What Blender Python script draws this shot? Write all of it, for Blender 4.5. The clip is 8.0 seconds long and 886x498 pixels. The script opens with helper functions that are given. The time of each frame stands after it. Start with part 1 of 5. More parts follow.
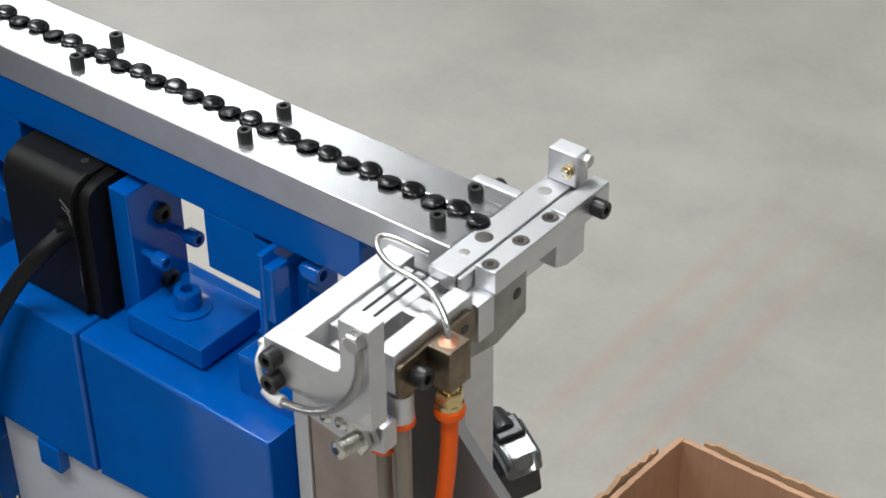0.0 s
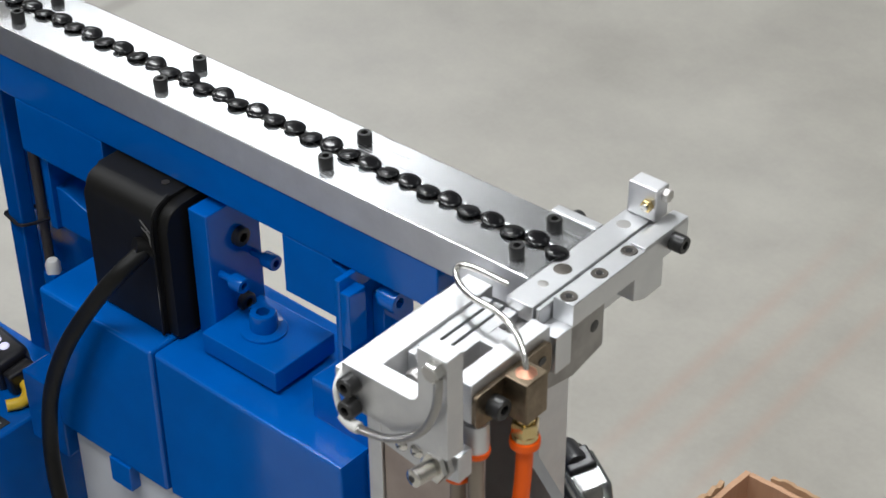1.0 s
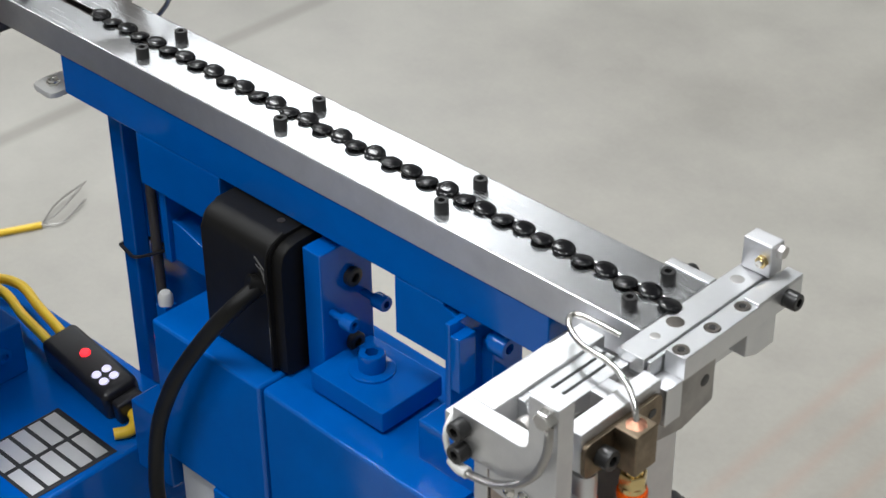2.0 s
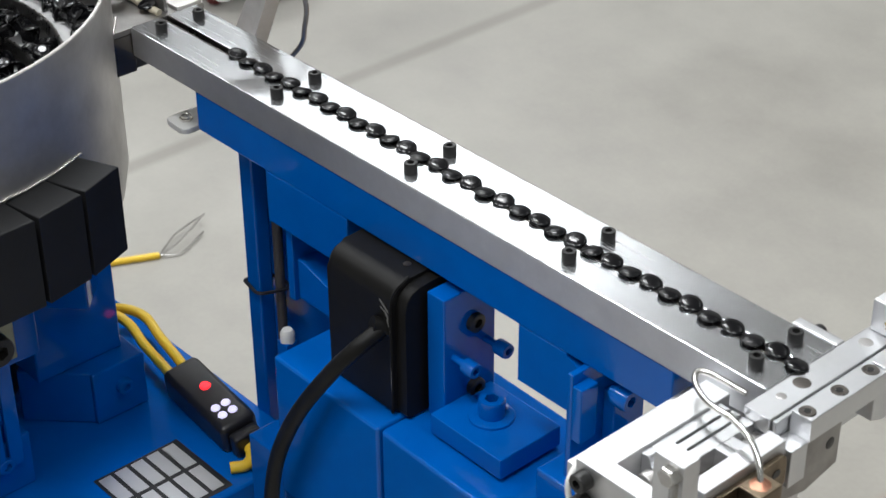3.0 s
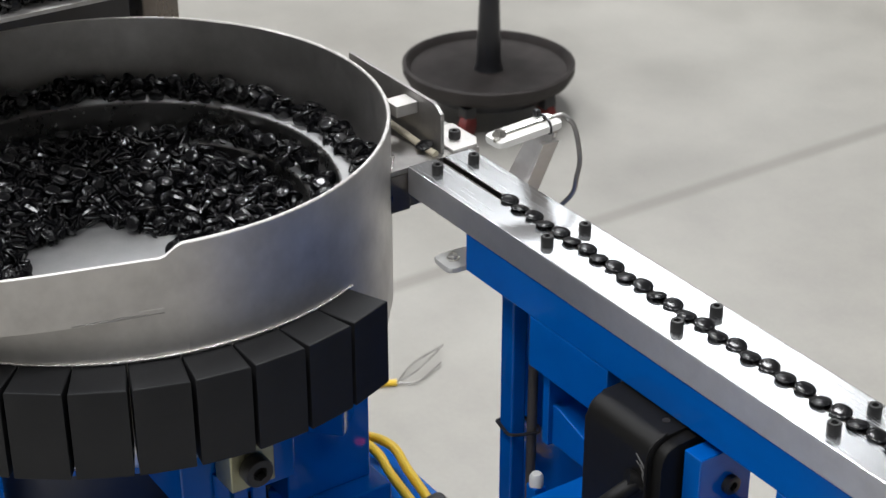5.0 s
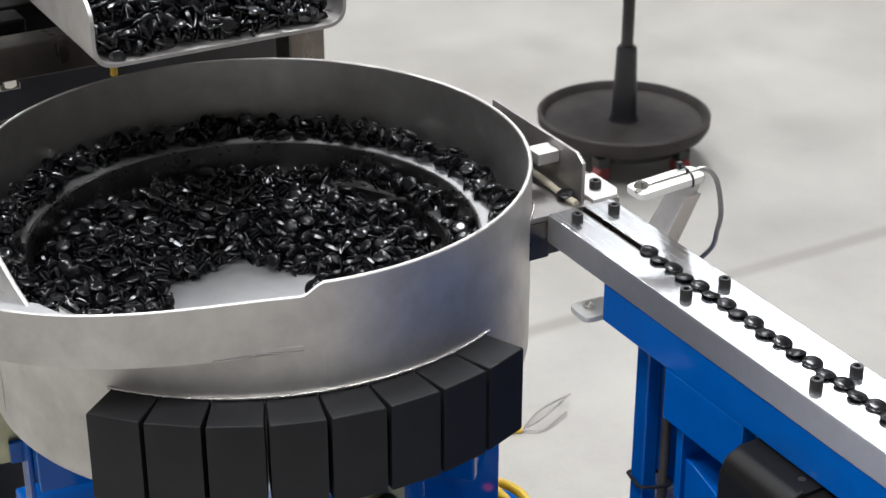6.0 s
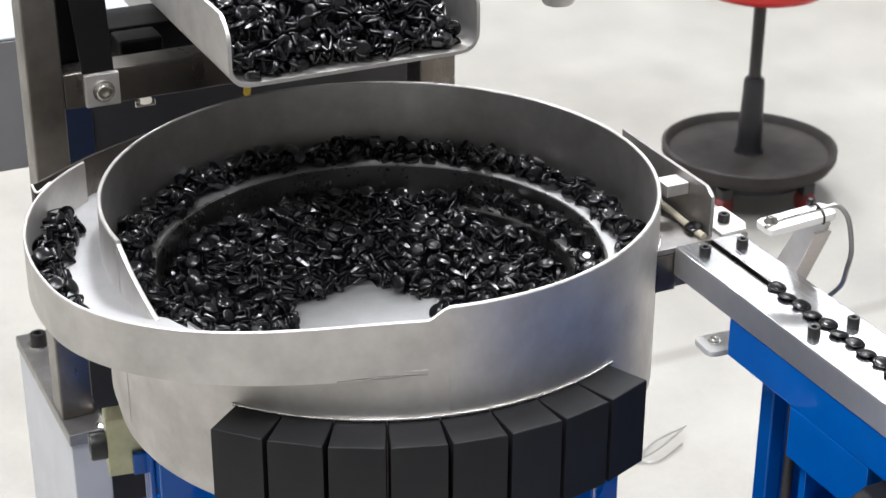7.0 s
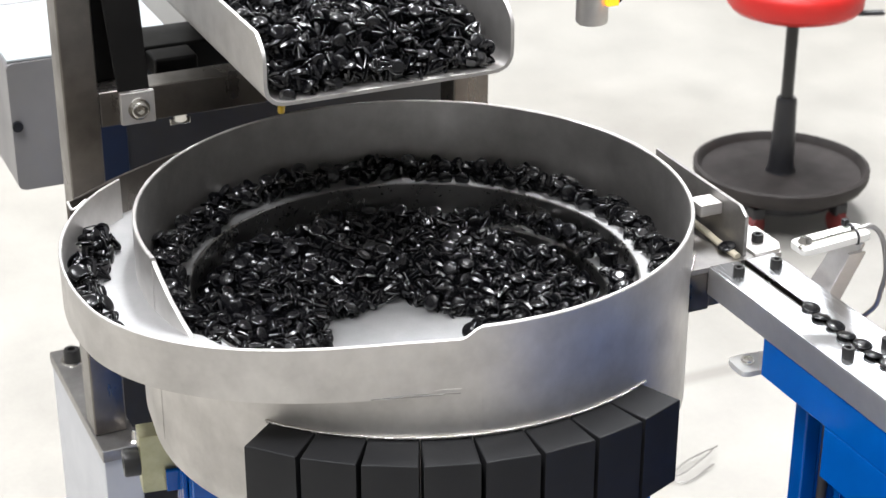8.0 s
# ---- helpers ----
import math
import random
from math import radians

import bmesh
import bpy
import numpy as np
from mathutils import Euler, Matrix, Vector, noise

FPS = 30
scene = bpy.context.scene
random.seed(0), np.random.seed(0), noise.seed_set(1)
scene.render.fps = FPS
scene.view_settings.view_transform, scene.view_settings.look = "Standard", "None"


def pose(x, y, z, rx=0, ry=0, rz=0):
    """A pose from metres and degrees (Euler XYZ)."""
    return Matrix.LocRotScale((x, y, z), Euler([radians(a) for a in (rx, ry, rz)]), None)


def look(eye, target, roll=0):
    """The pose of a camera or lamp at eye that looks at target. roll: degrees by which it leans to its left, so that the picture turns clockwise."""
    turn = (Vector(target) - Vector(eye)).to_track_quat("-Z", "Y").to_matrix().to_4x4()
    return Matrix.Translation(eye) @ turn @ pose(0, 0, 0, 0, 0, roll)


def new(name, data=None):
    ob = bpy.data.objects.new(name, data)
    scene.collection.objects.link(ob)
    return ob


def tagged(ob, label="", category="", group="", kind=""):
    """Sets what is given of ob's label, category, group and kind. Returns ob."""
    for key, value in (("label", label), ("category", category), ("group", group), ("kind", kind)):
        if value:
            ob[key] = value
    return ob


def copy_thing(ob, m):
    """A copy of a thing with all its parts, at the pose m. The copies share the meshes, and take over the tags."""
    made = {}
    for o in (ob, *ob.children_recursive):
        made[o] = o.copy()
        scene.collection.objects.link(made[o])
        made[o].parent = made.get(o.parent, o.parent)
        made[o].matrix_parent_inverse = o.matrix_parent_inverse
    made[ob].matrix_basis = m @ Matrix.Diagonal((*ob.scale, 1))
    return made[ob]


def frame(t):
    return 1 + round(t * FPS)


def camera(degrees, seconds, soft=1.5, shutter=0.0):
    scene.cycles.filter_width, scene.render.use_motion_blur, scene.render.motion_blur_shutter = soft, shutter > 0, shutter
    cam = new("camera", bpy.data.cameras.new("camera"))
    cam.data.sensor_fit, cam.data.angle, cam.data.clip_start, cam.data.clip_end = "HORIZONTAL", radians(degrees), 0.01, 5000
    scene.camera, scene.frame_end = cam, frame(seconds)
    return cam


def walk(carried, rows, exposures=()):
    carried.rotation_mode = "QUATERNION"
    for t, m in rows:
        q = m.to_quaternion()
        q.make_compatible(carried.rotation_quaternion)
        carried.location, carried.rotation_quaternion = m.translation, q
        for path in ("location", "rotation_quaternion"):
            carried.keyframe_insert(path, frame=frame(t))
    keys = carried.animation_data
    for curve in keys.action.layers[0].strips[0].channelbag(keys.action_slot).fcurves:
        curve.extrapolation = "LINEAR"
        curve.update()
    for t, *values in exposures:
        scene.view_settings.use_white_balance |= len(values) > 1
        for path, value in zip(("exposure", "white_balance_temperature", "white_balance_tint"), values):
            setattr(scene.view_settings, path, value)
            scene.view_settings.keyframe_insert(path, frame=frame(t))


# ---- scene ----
cam = camera(27.45, 8.0)
cam.data.dof.use_dof = True
cam.data.dof.focus_distance = 1.36
cam.data.dof.aperture_fstop = 22.0
PATH = [
    (0, look((0.5388, -0.6877, 1.5030), (0.0328, -0.0541, 0.9177), -0.757)),
    (0.5, look((0.5349, -0.6917, 1.5055), (0.0192, -0.0626, 0.9238), -0.618)),
    (1, look((0.5302, -0.6955, 1.5088), (-0.0052, -0.0768, 0.9339), -0.636)),
    (1.5, look((0.5272, -0.7009, 1.5123), (-0.0305, -0.0937, 0.9465), -0.594)),
    (3, look((0.5155, -0.7188, 1.5231), (-0.1146, -0.1579, 0.9862), -0.414)),
    (3.5, look((0.5121, -0.7267, 1.5261), (-0.1407, -0.1821, 0.9997), -0.252)),
    (4, look((0.5099, -0.7325, 1.5289), (-0.1698, -0.2048, 1.0195), -0.131)),
    (4.5, look((0.5066, -0.7430, 1.5382), (-0.2012, -0.2316, 1.0508), -0.018)),
    (6, look((0.5035, -0.7655, 1.5463), (-0.2752, -0.3284, 1.0961), 0.040)),
    (6.5, look((0.5013, -0.7712, 1.5489), (-0.2975, -0.3656, 1.1045), 0.014)),
    (7, look((0.5002, -0.7738, 1.5503), (-0.3125, -0.3906, 1.1112), 0.183)),
    (7.5, look((0.5006, -0.7757, 1.5508), (-0.3177, -0.3994, 1.1164), 0.044)),
    (8, look((0.5005, -0.7777, 1.5520), (-0.3228, -0.4074, 1.1217), 0.001)),
]
EXPOSURES = [(0.0, 0.02, 6500, 10), (3.0, 0.08, 6500, 10), (4.5, 0.08, 6540, 11), (5.8, 0.34, 6450, 13), (6.5, 0.56, 6430, 13), (7.0, 0.74, 6450, 13), (8.0, 0.94, 6510, 13)]
walk(cam, PATH, EXPOSURES)

# ---- world and light: a closed hall lit by ceiling panels ----
world = bpy.data.worlds.new("world")
scene.world = world
world.use_nodes = True
world.node_tree.nodes["Background"].inputs[0].default_value = (0.75, 0.8, 0.9, 1)
world.node_tree.nodes["Background"].inputs[1].default_value = 0.3

LAMP_Z = 6.3
LAMPS = [(-7.1, 6.1, 2.2, 3.0, 105), (0.6, 7.2, 2.4, 1.0, 22), (2.6, 6.0, 2.4, 1.0, 18), (-7.6, 0.2, 2.4, 1.0, 185), (-2.7, 1.7, 2.4, 1.0, 275), (3.2, 0.2, 2.4, 1.0, 80), (0.4, -2.2, 2.4, 1.0, 190), (-3.2, -3.6, 2.4, 1.0, 170), (3.4, -5.6, 2.4, 1.0, 30)]
for lx, ly, wide, deep, watt in LAMPS:
    ld = bpy.data.lights.new("ceiling_lamp", "AREA")
    ld.shape, ld.size, ld.size_y, ld.energy, ld.color = "RECTANGLE", wide, deep, watt, (0.955, 0.985, 1.0)
    lo = new("ceiling_lamp", ld)
    lo.location = (lx, ly, LAMP_Z)

# ---- materials ----
def nodes_of(name):
    m = bpy.data.materials.new(name)
    m.use_nodes = True
    nt = m.node_tree
    return m, nt, nt.nodes["Principled BSDF"]


def link(nt, a, b):
    nt.links.new(a, b)


def tex_coord(nt, scale=(1, 1, 1)):
    c = nt.nodes.new("ShaderNodeTexCoord")
    mp = nt.nodes.new("ShaderNodeMapping")
    mp.inputs["Scale"].default_value = scale
    link(nt, c.outputs["Object"], mp.inputs["Vector"])
    return mp.outputs["Vector"]


def noise_tex(nt, vec, scale, detail=4, rough=0.55):
    n = nt.nodes.new("ShaderNodeTexNoise")
    n.inputs["Scale"].default_value = scale
    n.inputs["Detail"].default_value = detail
    n.inputs["Roughness"].default_value = rough
    link(nt, vec, n.inputs["Vector"])
    return n.outputs["Fac"]


def ramp(nt, fac, stops):
    r = nt.nodes.new("ShaderNodeValToRGB")
    while len(r.color_ramp.elements) < len(stops):
        r.color_ramp.elements.new(0.5)
    for e, (p, c) in zip(r.color_ramp.elements, stops):
        e.position = p
        e.color = (*c, 1) if len(c) == 3 else c
    link(nt, fac, r.inputs["Fac"])
    return r.outputs["Color"]


def mix(nt, fac, a, b):
    x = nt.nodes.new("ShaderNodeMix")
    x.data_type = "RGBA"
    if isinstance(fac, float):
        x.inputs[0].default_value = fac
    else:
        link(nt, fac, x.inputs[0])
    for s, v in ((6, a), (7, b)):
        if isinstance(v, tuple):
            x.inputs[s].default_value = (*v, 1)
        else:
            link(nt, v, x.inputs[s])
    return x.outputs[2]


def remap(nt, fac, lo, hi):
    r = nt.nodes.new("ShaderNodeMapRange")
    r.inputs["To Min"].default_value = lo
    r.inputs["To Max"].default_value = hi
    r.inputs["From Min"].default_value = 0.25
    r.inputs["From Max"].default_value = 0.75
    link(nt, fac, r.inputs["Value"])
    return r.outputs["Result"]


def bump(nt, b, fac, strength, dist=0.0005):
    n = nt.nodes.new("ShaderNodeBump")
    n.inputs["Strength"].default_value = strength
    n.inputs["Distance"].default_value = dist
    link(nt, fac, n.inputs["Height"])
    link(nt, n.outputs["Normal"], b.inputs["Normal"])


def metal(name, dark, light, r0, r1, scale=(1, 1, 1), grain=300, stains=14, bumpy=0.08, brush=0.04):
    """Bare metal: fine grain, broad stains, uneven gloss."""
    m, nt, b = nodes_of(name)
    v = tex_coord(nt, scale)
    w = tex_coord(nt)
    g = noise_tex(nt, v, grain, 3)
    s = noise_tex(nt, w, stains, 5, 0.6)
    link(nt, mix(nt, remap(nt, s, 0.0, 1.0), dark, light), b.inputs["Base Color"])
    a = nt.nodes.new("ShaderNodeMath")
    a.operation = "ADD"
    link(nt, remap(nt, g, r0 - brush, r0 + brush), a.inputs[0])
    link(nt, remap(nt, s, r1 - r0, 0.0), a.inputs[1])
    link(nt, a.outputs[0], b.inputs["Roughness"])
    b.inputs["Metallic"].default_value = 1.0
    bump(nt, b, g, bumpy, 0.0002)
    return m


def paint(name, col, dark, rough, grain=60, bumpy=0.12, coat=0.0, spec=0.5):
    m, nt, b = nodes_of(name)
    b.inputs["Specular IOR Level"].default_value = spec
    v = tex_coord(nt)
    s = noise_tex(nt, v, 18, 4)
    g = noise_tex(nt, v, grain, 3)
    link(nt, mix(nt, remap(nt, s, 0.0, 1.0), dark, col), b.inputs["Base Color"])
    link(nt, remap(nt, s, rough + 0.07, rough - 0.05), b.inputs["Roughness"])
    b.inputs["Coat Weight"].default_value = coat
    b.inputs["Coat Roughness"].default_value = 0.12
    bump(nt, b, g, bumpy, 0.0006)
    return m


BLUE = paint("blue_enamel", (0.0, 0.112, 0.48), (0.0, 0.090, 0.40), 0.09, 70, 0.12, 0.0, 0.36)
ALU_TOP = metal("polished_aluminium", (0.70, 0.715, 0.735), (0.78, 0.785, 0.80), 0.20, 0.28, (0.03, 1, 1), 420, 9, 0.01, 0.05)
ALU = metal("machined_aluminium", (0.66, 0.67, 0.69), (0.77, 0.77, 0.78), 0.34, 0.42, (1, 1, 1), 420, 30, 0.02)
ALU_MATT = metal("milled_aluminium", (0.66, 0.66, 0.68), (0.76, 0.76, 0.77), 0.44, 0.52, (1, 1, 1), 500, 40, 0.03)
STEEL = metal("brushed_stainless_steel", (0.48, 0.463, 0.445), (0.78, 0.757, 0.735), 0.45, 0.58, (1, 1, 1), 260, 13, 0.08)
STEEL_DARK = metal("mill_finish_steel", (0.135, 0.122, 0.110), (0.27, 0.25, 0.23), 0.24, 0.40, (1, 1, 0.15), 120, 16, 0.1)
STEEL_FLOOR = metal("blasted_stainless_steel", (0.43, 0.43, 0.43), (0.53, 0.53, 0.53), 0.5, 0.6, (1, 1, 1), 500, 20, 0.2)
BRIGHT = metal("bright_steel", (0.68, 0.66, 0.62), (0.8, 0.78, 0.74), 0.16, 0.26, (1, 1, 1), 300, 60, 0.03)
BRONZE = metal("tarnished_bronze", (0.15, 0.115, 0.08), (0.30, 0.24, 0.17), 0.3, 0.45, (1, 1, 1), 300, 90, 0.1)
COPPER = metal("braze_copper", (0.55, 0.24, 0.15), (0.70, 0.38, 0.27), 0.36, 0.5, (1, 1, 1), 400, 300, 0.5)
BRASS = metal("bright_brass", (0.62, 0.46, 0.2), (0.78, 0.62, 0.32), 0.15, 0.25, (1, 1, 1), 300, 80, 0.05)
# STEEL darkened for the wall's inside, standing in for the black heap's reflection
STEEL_INNER = metal("shaded_inner_steel", (0.41, 0.395, 0.38), (0.64, 0.62, 0.60), 0.35, 0.50, (1, 1, 1), 260, 22, 0.08)
# polished steel, its colour lowered for the shade and mirrored clips under the ledges
POLISHED_SHADED = metal("shaded_polished_steel", (0.30, 0.295, 0.29), (0.42, 0.41, 0.40), 0.24, 0.34, (1, 1, 1), 260, 20, 0.04)
OLIVE = metal("passivated_steel", (0.36, 0.35, 0.22), (0.47, 0.46, 0.31), 0.35, 0.45, (1, 1, 1), 300, 60, 0.1)
BLACK_OXIDE = paint("black_oxide_steel", (0.022, 0.021, 0.021), (0.013, 0.013, 0.013), 0.34, 300, 0.1)
RUBBER = paint("black_moulded_rubber", (0.010, 0.0094, 0.009), (0.005, 0.0048, 0.0046), 0.46, 60, 0.3, 0.0, 0.2)
PAD = paint("charcoal_urethane", (0.017, 0.0172, 0.0185), (0.012, 0.0122, 0.0135), 0.55, 500, 0.12, 0.0, 0.3)
CLIP = paint("black_nylon", (0.0065, 0.0065, 0.0080), (0.0035, 0.0035, 0.0042), 0.20, 400, 0.10, 0.0, 0.47)
PLASTIC = paint("black_plastic", (0.016, 0.016, 0.019), (0.010, 0.010, 0.012), 0.35, 200, 0.1)
WHITE = paint("white_plastic", (0.78, 0.77, 0.74), (0.70, 0.69, 0.66), 0.35, 100, 0.05)
YELLOW = paint("yellow_cable_jacket", (0.88, 0.58, 0.04), (0.78, 0.50, 0.03), 0.4, 100, 0.05)
ORANGE = paint("orange_polyurethane", (1.0, 0.135, 0.004), (0.98, 0.12, 0.003), 0.4, 100, 0.02, 0.0, 0.3)
RED = paint("red_vinyl", (0.62, 0.02, 0.015), (0.52, 0.015, 0.012), 0.4, 60, 0.1)
GREY_PAINT = paint("light_grey_enamel", (0.62, 0.63, 0.66), (0.55, 0.56, 0.59), 0.4, 120, 0.1)
# blue paint darkened to stand in for shade
SHADED_BLUE = paint("shaded_blue_paint", (0.010, 0.018, 0.045), (0.007, 0.012, 0.030), 0.4, 60, 0.1)
WALL = paint("grey_wall_paint", (0.30, 0.30, 0.30), (0.25, 0.25, 0.25), 0.7, 6, 0.1)
WALL_WHITE = paint("white_wall_paint", (0.50, 0.50, 0.49), (0.44, 0.44, 0.43), 0.6, 6, 0.1)
PANEL_GREY = paint("dark_grey_panel", (0.032, 0.031, 0.031), (0.022, 0.021, 0.021), 0.45, 60, 0.1)
CREAM = paint("cream_nylon", (0.52, 0.47, 0.36), (0.46, 0.41, 0.31), 0.45, 100, 0.05)
# bare metal with the carton's brown reflection put into its colour
PLATE = metal("carton_reflection_plate", (0.36, 0.29, 0.255), (0.52, 0.44, 0.40), 0.32, 0.45, (1, 1, 0.2), 200, 18, 0.08)
DULL = metal("dull_stainless_steel", (0.30, 0.29, 0.28), (0.48, 0.465, 0.45), 0.38, 0.52, (1, 1, 1), 260, 30, 0.08)
CONDUIT = paint("grey_conduit", (0.075, 0.065, 0.058), (0.055, 0.048, 0.043), 0.6, 100, 0.1)
CLEAR_TUBE = paint("translucent_tubing", (0.31, 0.255, 0.20), (0.26, 0.21, 0.165), 0.22, 100, 0.02)


def braid_material():
    m, nt, b = nodes_of("braided_steel")
    v = tex_coord(nt)
    w = nt.nodes.new("ShaderNodeTexWave")
    w.inputs["Scale"].default_value = 400
    w.bands_direction = "DIAGONAL"
    link(nt, v, w.inputs["Vector"])
    link(nt, ramp(nt, w.outputs["Fac"], [(0.0, (0.26, 0.25, 0.24)), (1.0, (0.68, 0.66, 0.63))]), b.inputs["Base Color"])
    b.inputs["Metallic"].default_value = 1.0
    b.inputs["Roughness"].default_value = 0.3
    bump(nt, b, w.outputs["Fac"], 0.6, 0.0004)
    return m


BRAID = braid_material()


def concrete_material():
    m, nt, b = nodes_of("sealed_concrete")
    v = tex_coord(nt)
    big = noise_tex(nt, v, 0.9, 6, 0.6)
    mid = noise_tex(nt, v, 5.5, 5, 0.65)
    fine = noise_tex(nt, v, 120, 3)
    c1 = ramp(nt, big, [(0.3, (0.215, 0.198, 0.172)), (0.47, (0.325, 0.305, 0.266)), (0.53, (0.365, 0.345, 0.302)), (0.7, (0.475, 0.450, 0.395))])
    c2 = ramp(nt, mid, [(0.3, (0.225, 0.207, 0.180)), (0.7, (0.452, 0.424, 0.374))])
    c = mix(nt, 0.45, c1, c2)
    cf = ramp(nt, fine, [(0.35, (0.30, 0.285, 0.25)), (0.65, (0.37, 0.352, 0.314))])
    c = mix(nt, 0.2, c, cf)
    tone = noise_tex(nt, v, 0.45, 3, 0.5)
    c = mix(nt, remap(nt, tone, 0.0, 0.35), c, (0.355, 0.362, 0.362))
    xyz = nt.nodes.new("ShaderNodeSeparateXYZ")
    link(nt, v, xyz.inputs[0])

    def span(axis, lo, hi):
        q = nt.nodes.new("ShaderNodeMapRange")
        q.inputs["From Min"].default_value, q.inputs["From Max"].default_value = lo, hi
        link(nt, xyz.outputs[axis], q.inputs["Value"])
        return q.outputs["Result"]

    # a filled saw cut across the slab, and three worn red marks
    cut = ramp(nt, span("X", -1.87, -1.77), [(0.25, (0, 0, 0)), (0.42, (0.42, 0.42, 0.42)), (0.58, (0.42, 0.42, 0.42)), (0.75, (0, 0, 0))])
    c = mix(nt, cut, c, (0.16, 0.15, 0.13))
    k0, k1 = (0, 0, 0), (1, 1, 1)
    marks = ramp(nt, span("X", -0.50, -0.25), [(0.16, k0), (0.236, k1), (0.31, k0), (0.42, k0), (0.488, k1), (0.56, k0), (0.68, k0), (0.748, k1), (0.82, k0)])
    along = ramp(nt, span("Y", 0.5, 1.5), [(0.12, k0), (0.3, k1), (0.6, k1), (0.95, k0)])
    both = nt.nodes.new("ShaderNodeMath")
    both.operation = "MULTIPLY"
    link(nt, marks, both.inputs[0])
    link(nt, along, both.inputs[1])
    weak = nt.nodes.new("ShaderNodeMath")
    weak.operation = "MULTIPLY"
    link(nt, both.outputs[0], weak.inputs[0])
    weak.inputs[1].default_value = 0.4
    c = mix(nt, weak.outputs[0], c, (0.36, 0.255, 0.205))
    link(nt, c, b.inputs["Base Color"])
    link(nt, remap(nt, mid, 0.3, 0.5), b.inputs["Roughness"])
    bump(nt, b, fine, 0.08, 0.001)
    return m


CONCRETE = concrete_material()


def card_material():
    m, nt, b = nodes_of("corrugated_cardboard")
    v = tex_coord(nt, (1, 1, 1))
    f = noise_tex(nt, tex_coord(nt, (220, 220, 6)), 1, 3)
    s = noise_tex(nt, v, 9, 4)
    c1 = ramp(nt, s, [(0.3, (0.42, 0.235, 0.135)), (0.7, (0.53, 0.32, 0.20))])
    c2 = ramp(nt, f, [(0.3, (0.42, 0.24, 0.14)), (0.7, (0.53, 0.325, 0.205))])
    link(nt, mix(nt, 0.4, c1, c2), b.inputs["Base Color"])
    b.inputs["Roughness"].default_value = 0.8
    bump(nt, b, f, 0.25, 0.001)
    return m


CARD = card_material()
CARD_EDGE = paint("torn_cardboard_edge", (0.50, 0.33, 0.20), (0.38, 0.23, 0.13), 0.9, 400, 0.9)


def glow(name, col, power):
    m, nt, b = nodes_of(name)
    b.inputs["Base Color"].default_value = (*col, 1)
    b.inputs["Emission Color"].default_value = (*col, 1)
    b.inputs["Emission Strength"].default_value = power
    return m


LED_RED = glow("red_indicator", (1.0, 0.02, 0.03), 2.0)
LED_WHITE = glow("pale_indicator", (0.75, 0.72, 0.95), 0.6)
LED_AMBER = glow("amber_indicator", (1.0, 0.30, 0.01), 1.2)


def clear_material():
    m, nt, b = nodes_of("clear_polycarbonate")
    b.inputs["Base Color"].default_value = (0.58, 0.60, 0.58, 1)
    b.inputs["Roughness"].default_value = 0.12
    b.inputs["Transmission Weight"].default_value = 0.85
    b.inputs["IOR"].default_value = 1.45
    return m


CLEAR = clear_material()


# ---- mesh tools ----
def finish(name, bm, m, smooth=None):
    bmesh.ops.recalc_face_normals(bm, faces=bm.faces[:])
    me = bpy.data.meshes.new(name)
    bm.normal_update()
    loops = flat_normals(bm, smooth) if smooth is not None else None
    bm.to_mesh(me)
    bm.free()
    me.materials.append(m)
    if loops is not None:
        me.polygons.foreach_set("use_smooth", [True] * len(me.polygons))
        me.normals_split_custom_set(loops)
    return me


def flat_normals(bm, smooth):
    """Corner normals weighted by area, so that broad faces stay flat between their rounded edges."""
    limit = math.cos(radians(smooth + 12))
    area = {f: f.calc_area() for f in bm.faces}
    out = []
    for f in bm.faces:
        for v in f.verts:
            n = Vector()
            for g in v.link_faces:
                if g is f or f.normal.dot(g.normal) > limit:
                    n += g.normal * area[g]
            out.append(n.normalized() if n.length > 0 else f.normal.copy())
    return out


def part(name, bm, m, parent, label="", smooth=35):
    ob = new(name, finish(name, bm, m, smooth))
    ob.parent = parent
    if label:
        tagged(ob, label)
    return ob


def sub(name, bm, m, parent, label="", smooth=35):
    """A piece of a part."""
    return part(name, bm, m, parent, label, smooth)


def thing(name, label, category, at=(0, 0, 0), group="", kind=""):
    ob = new(name)
    ob.location = at
    ob.empty_display_size = 0.02
    return tagged(ob, label, category, group, kind)


def solo(name, bm, m, label, category, group="", kind="", smooth=35):
    return tagged(new(name, finish(name, bm, m, smooth)), label, category, group, kind)


def add_box(bm, x0, x1, y0, y1, z0, z1, bevel=0.0, seg=2, turn=None):
    r = bmesh.ops.create_cube(bm, size=1)
    vs = r["verts"]
    for v in vs:
        v.co = Vector((x0 + (v.co.x + 0.5) * (x1 - x0), y0 + (v.co.y + 0.5) * (y1 - y0), z0 + (v.co.z + 0.5) * (z1 - z0)))
    if bevel > 0:
        es = list({e for v in vs for e in v.link_edges})
        out = bmesh.ops.bevel(bm, geom=es, offset=bevel, segments=seg, affect="EDGES", profile=0.5)
        vs = list({v for f in out["faces"] for v in f.verts} | {v for v in vs if v.is_valid})
    if turn is not None:
        bmesh.ops.transform(bm, matrix=turn, verts=vs)
    return bm


def box(x0, x1, y0, y1, z0, z1, bevel=0.0006, seg=2, turn=None):
    return add_box(bmesh.new(), x0, x1, y0, y1, z0, z1, bevel, seg, turn)


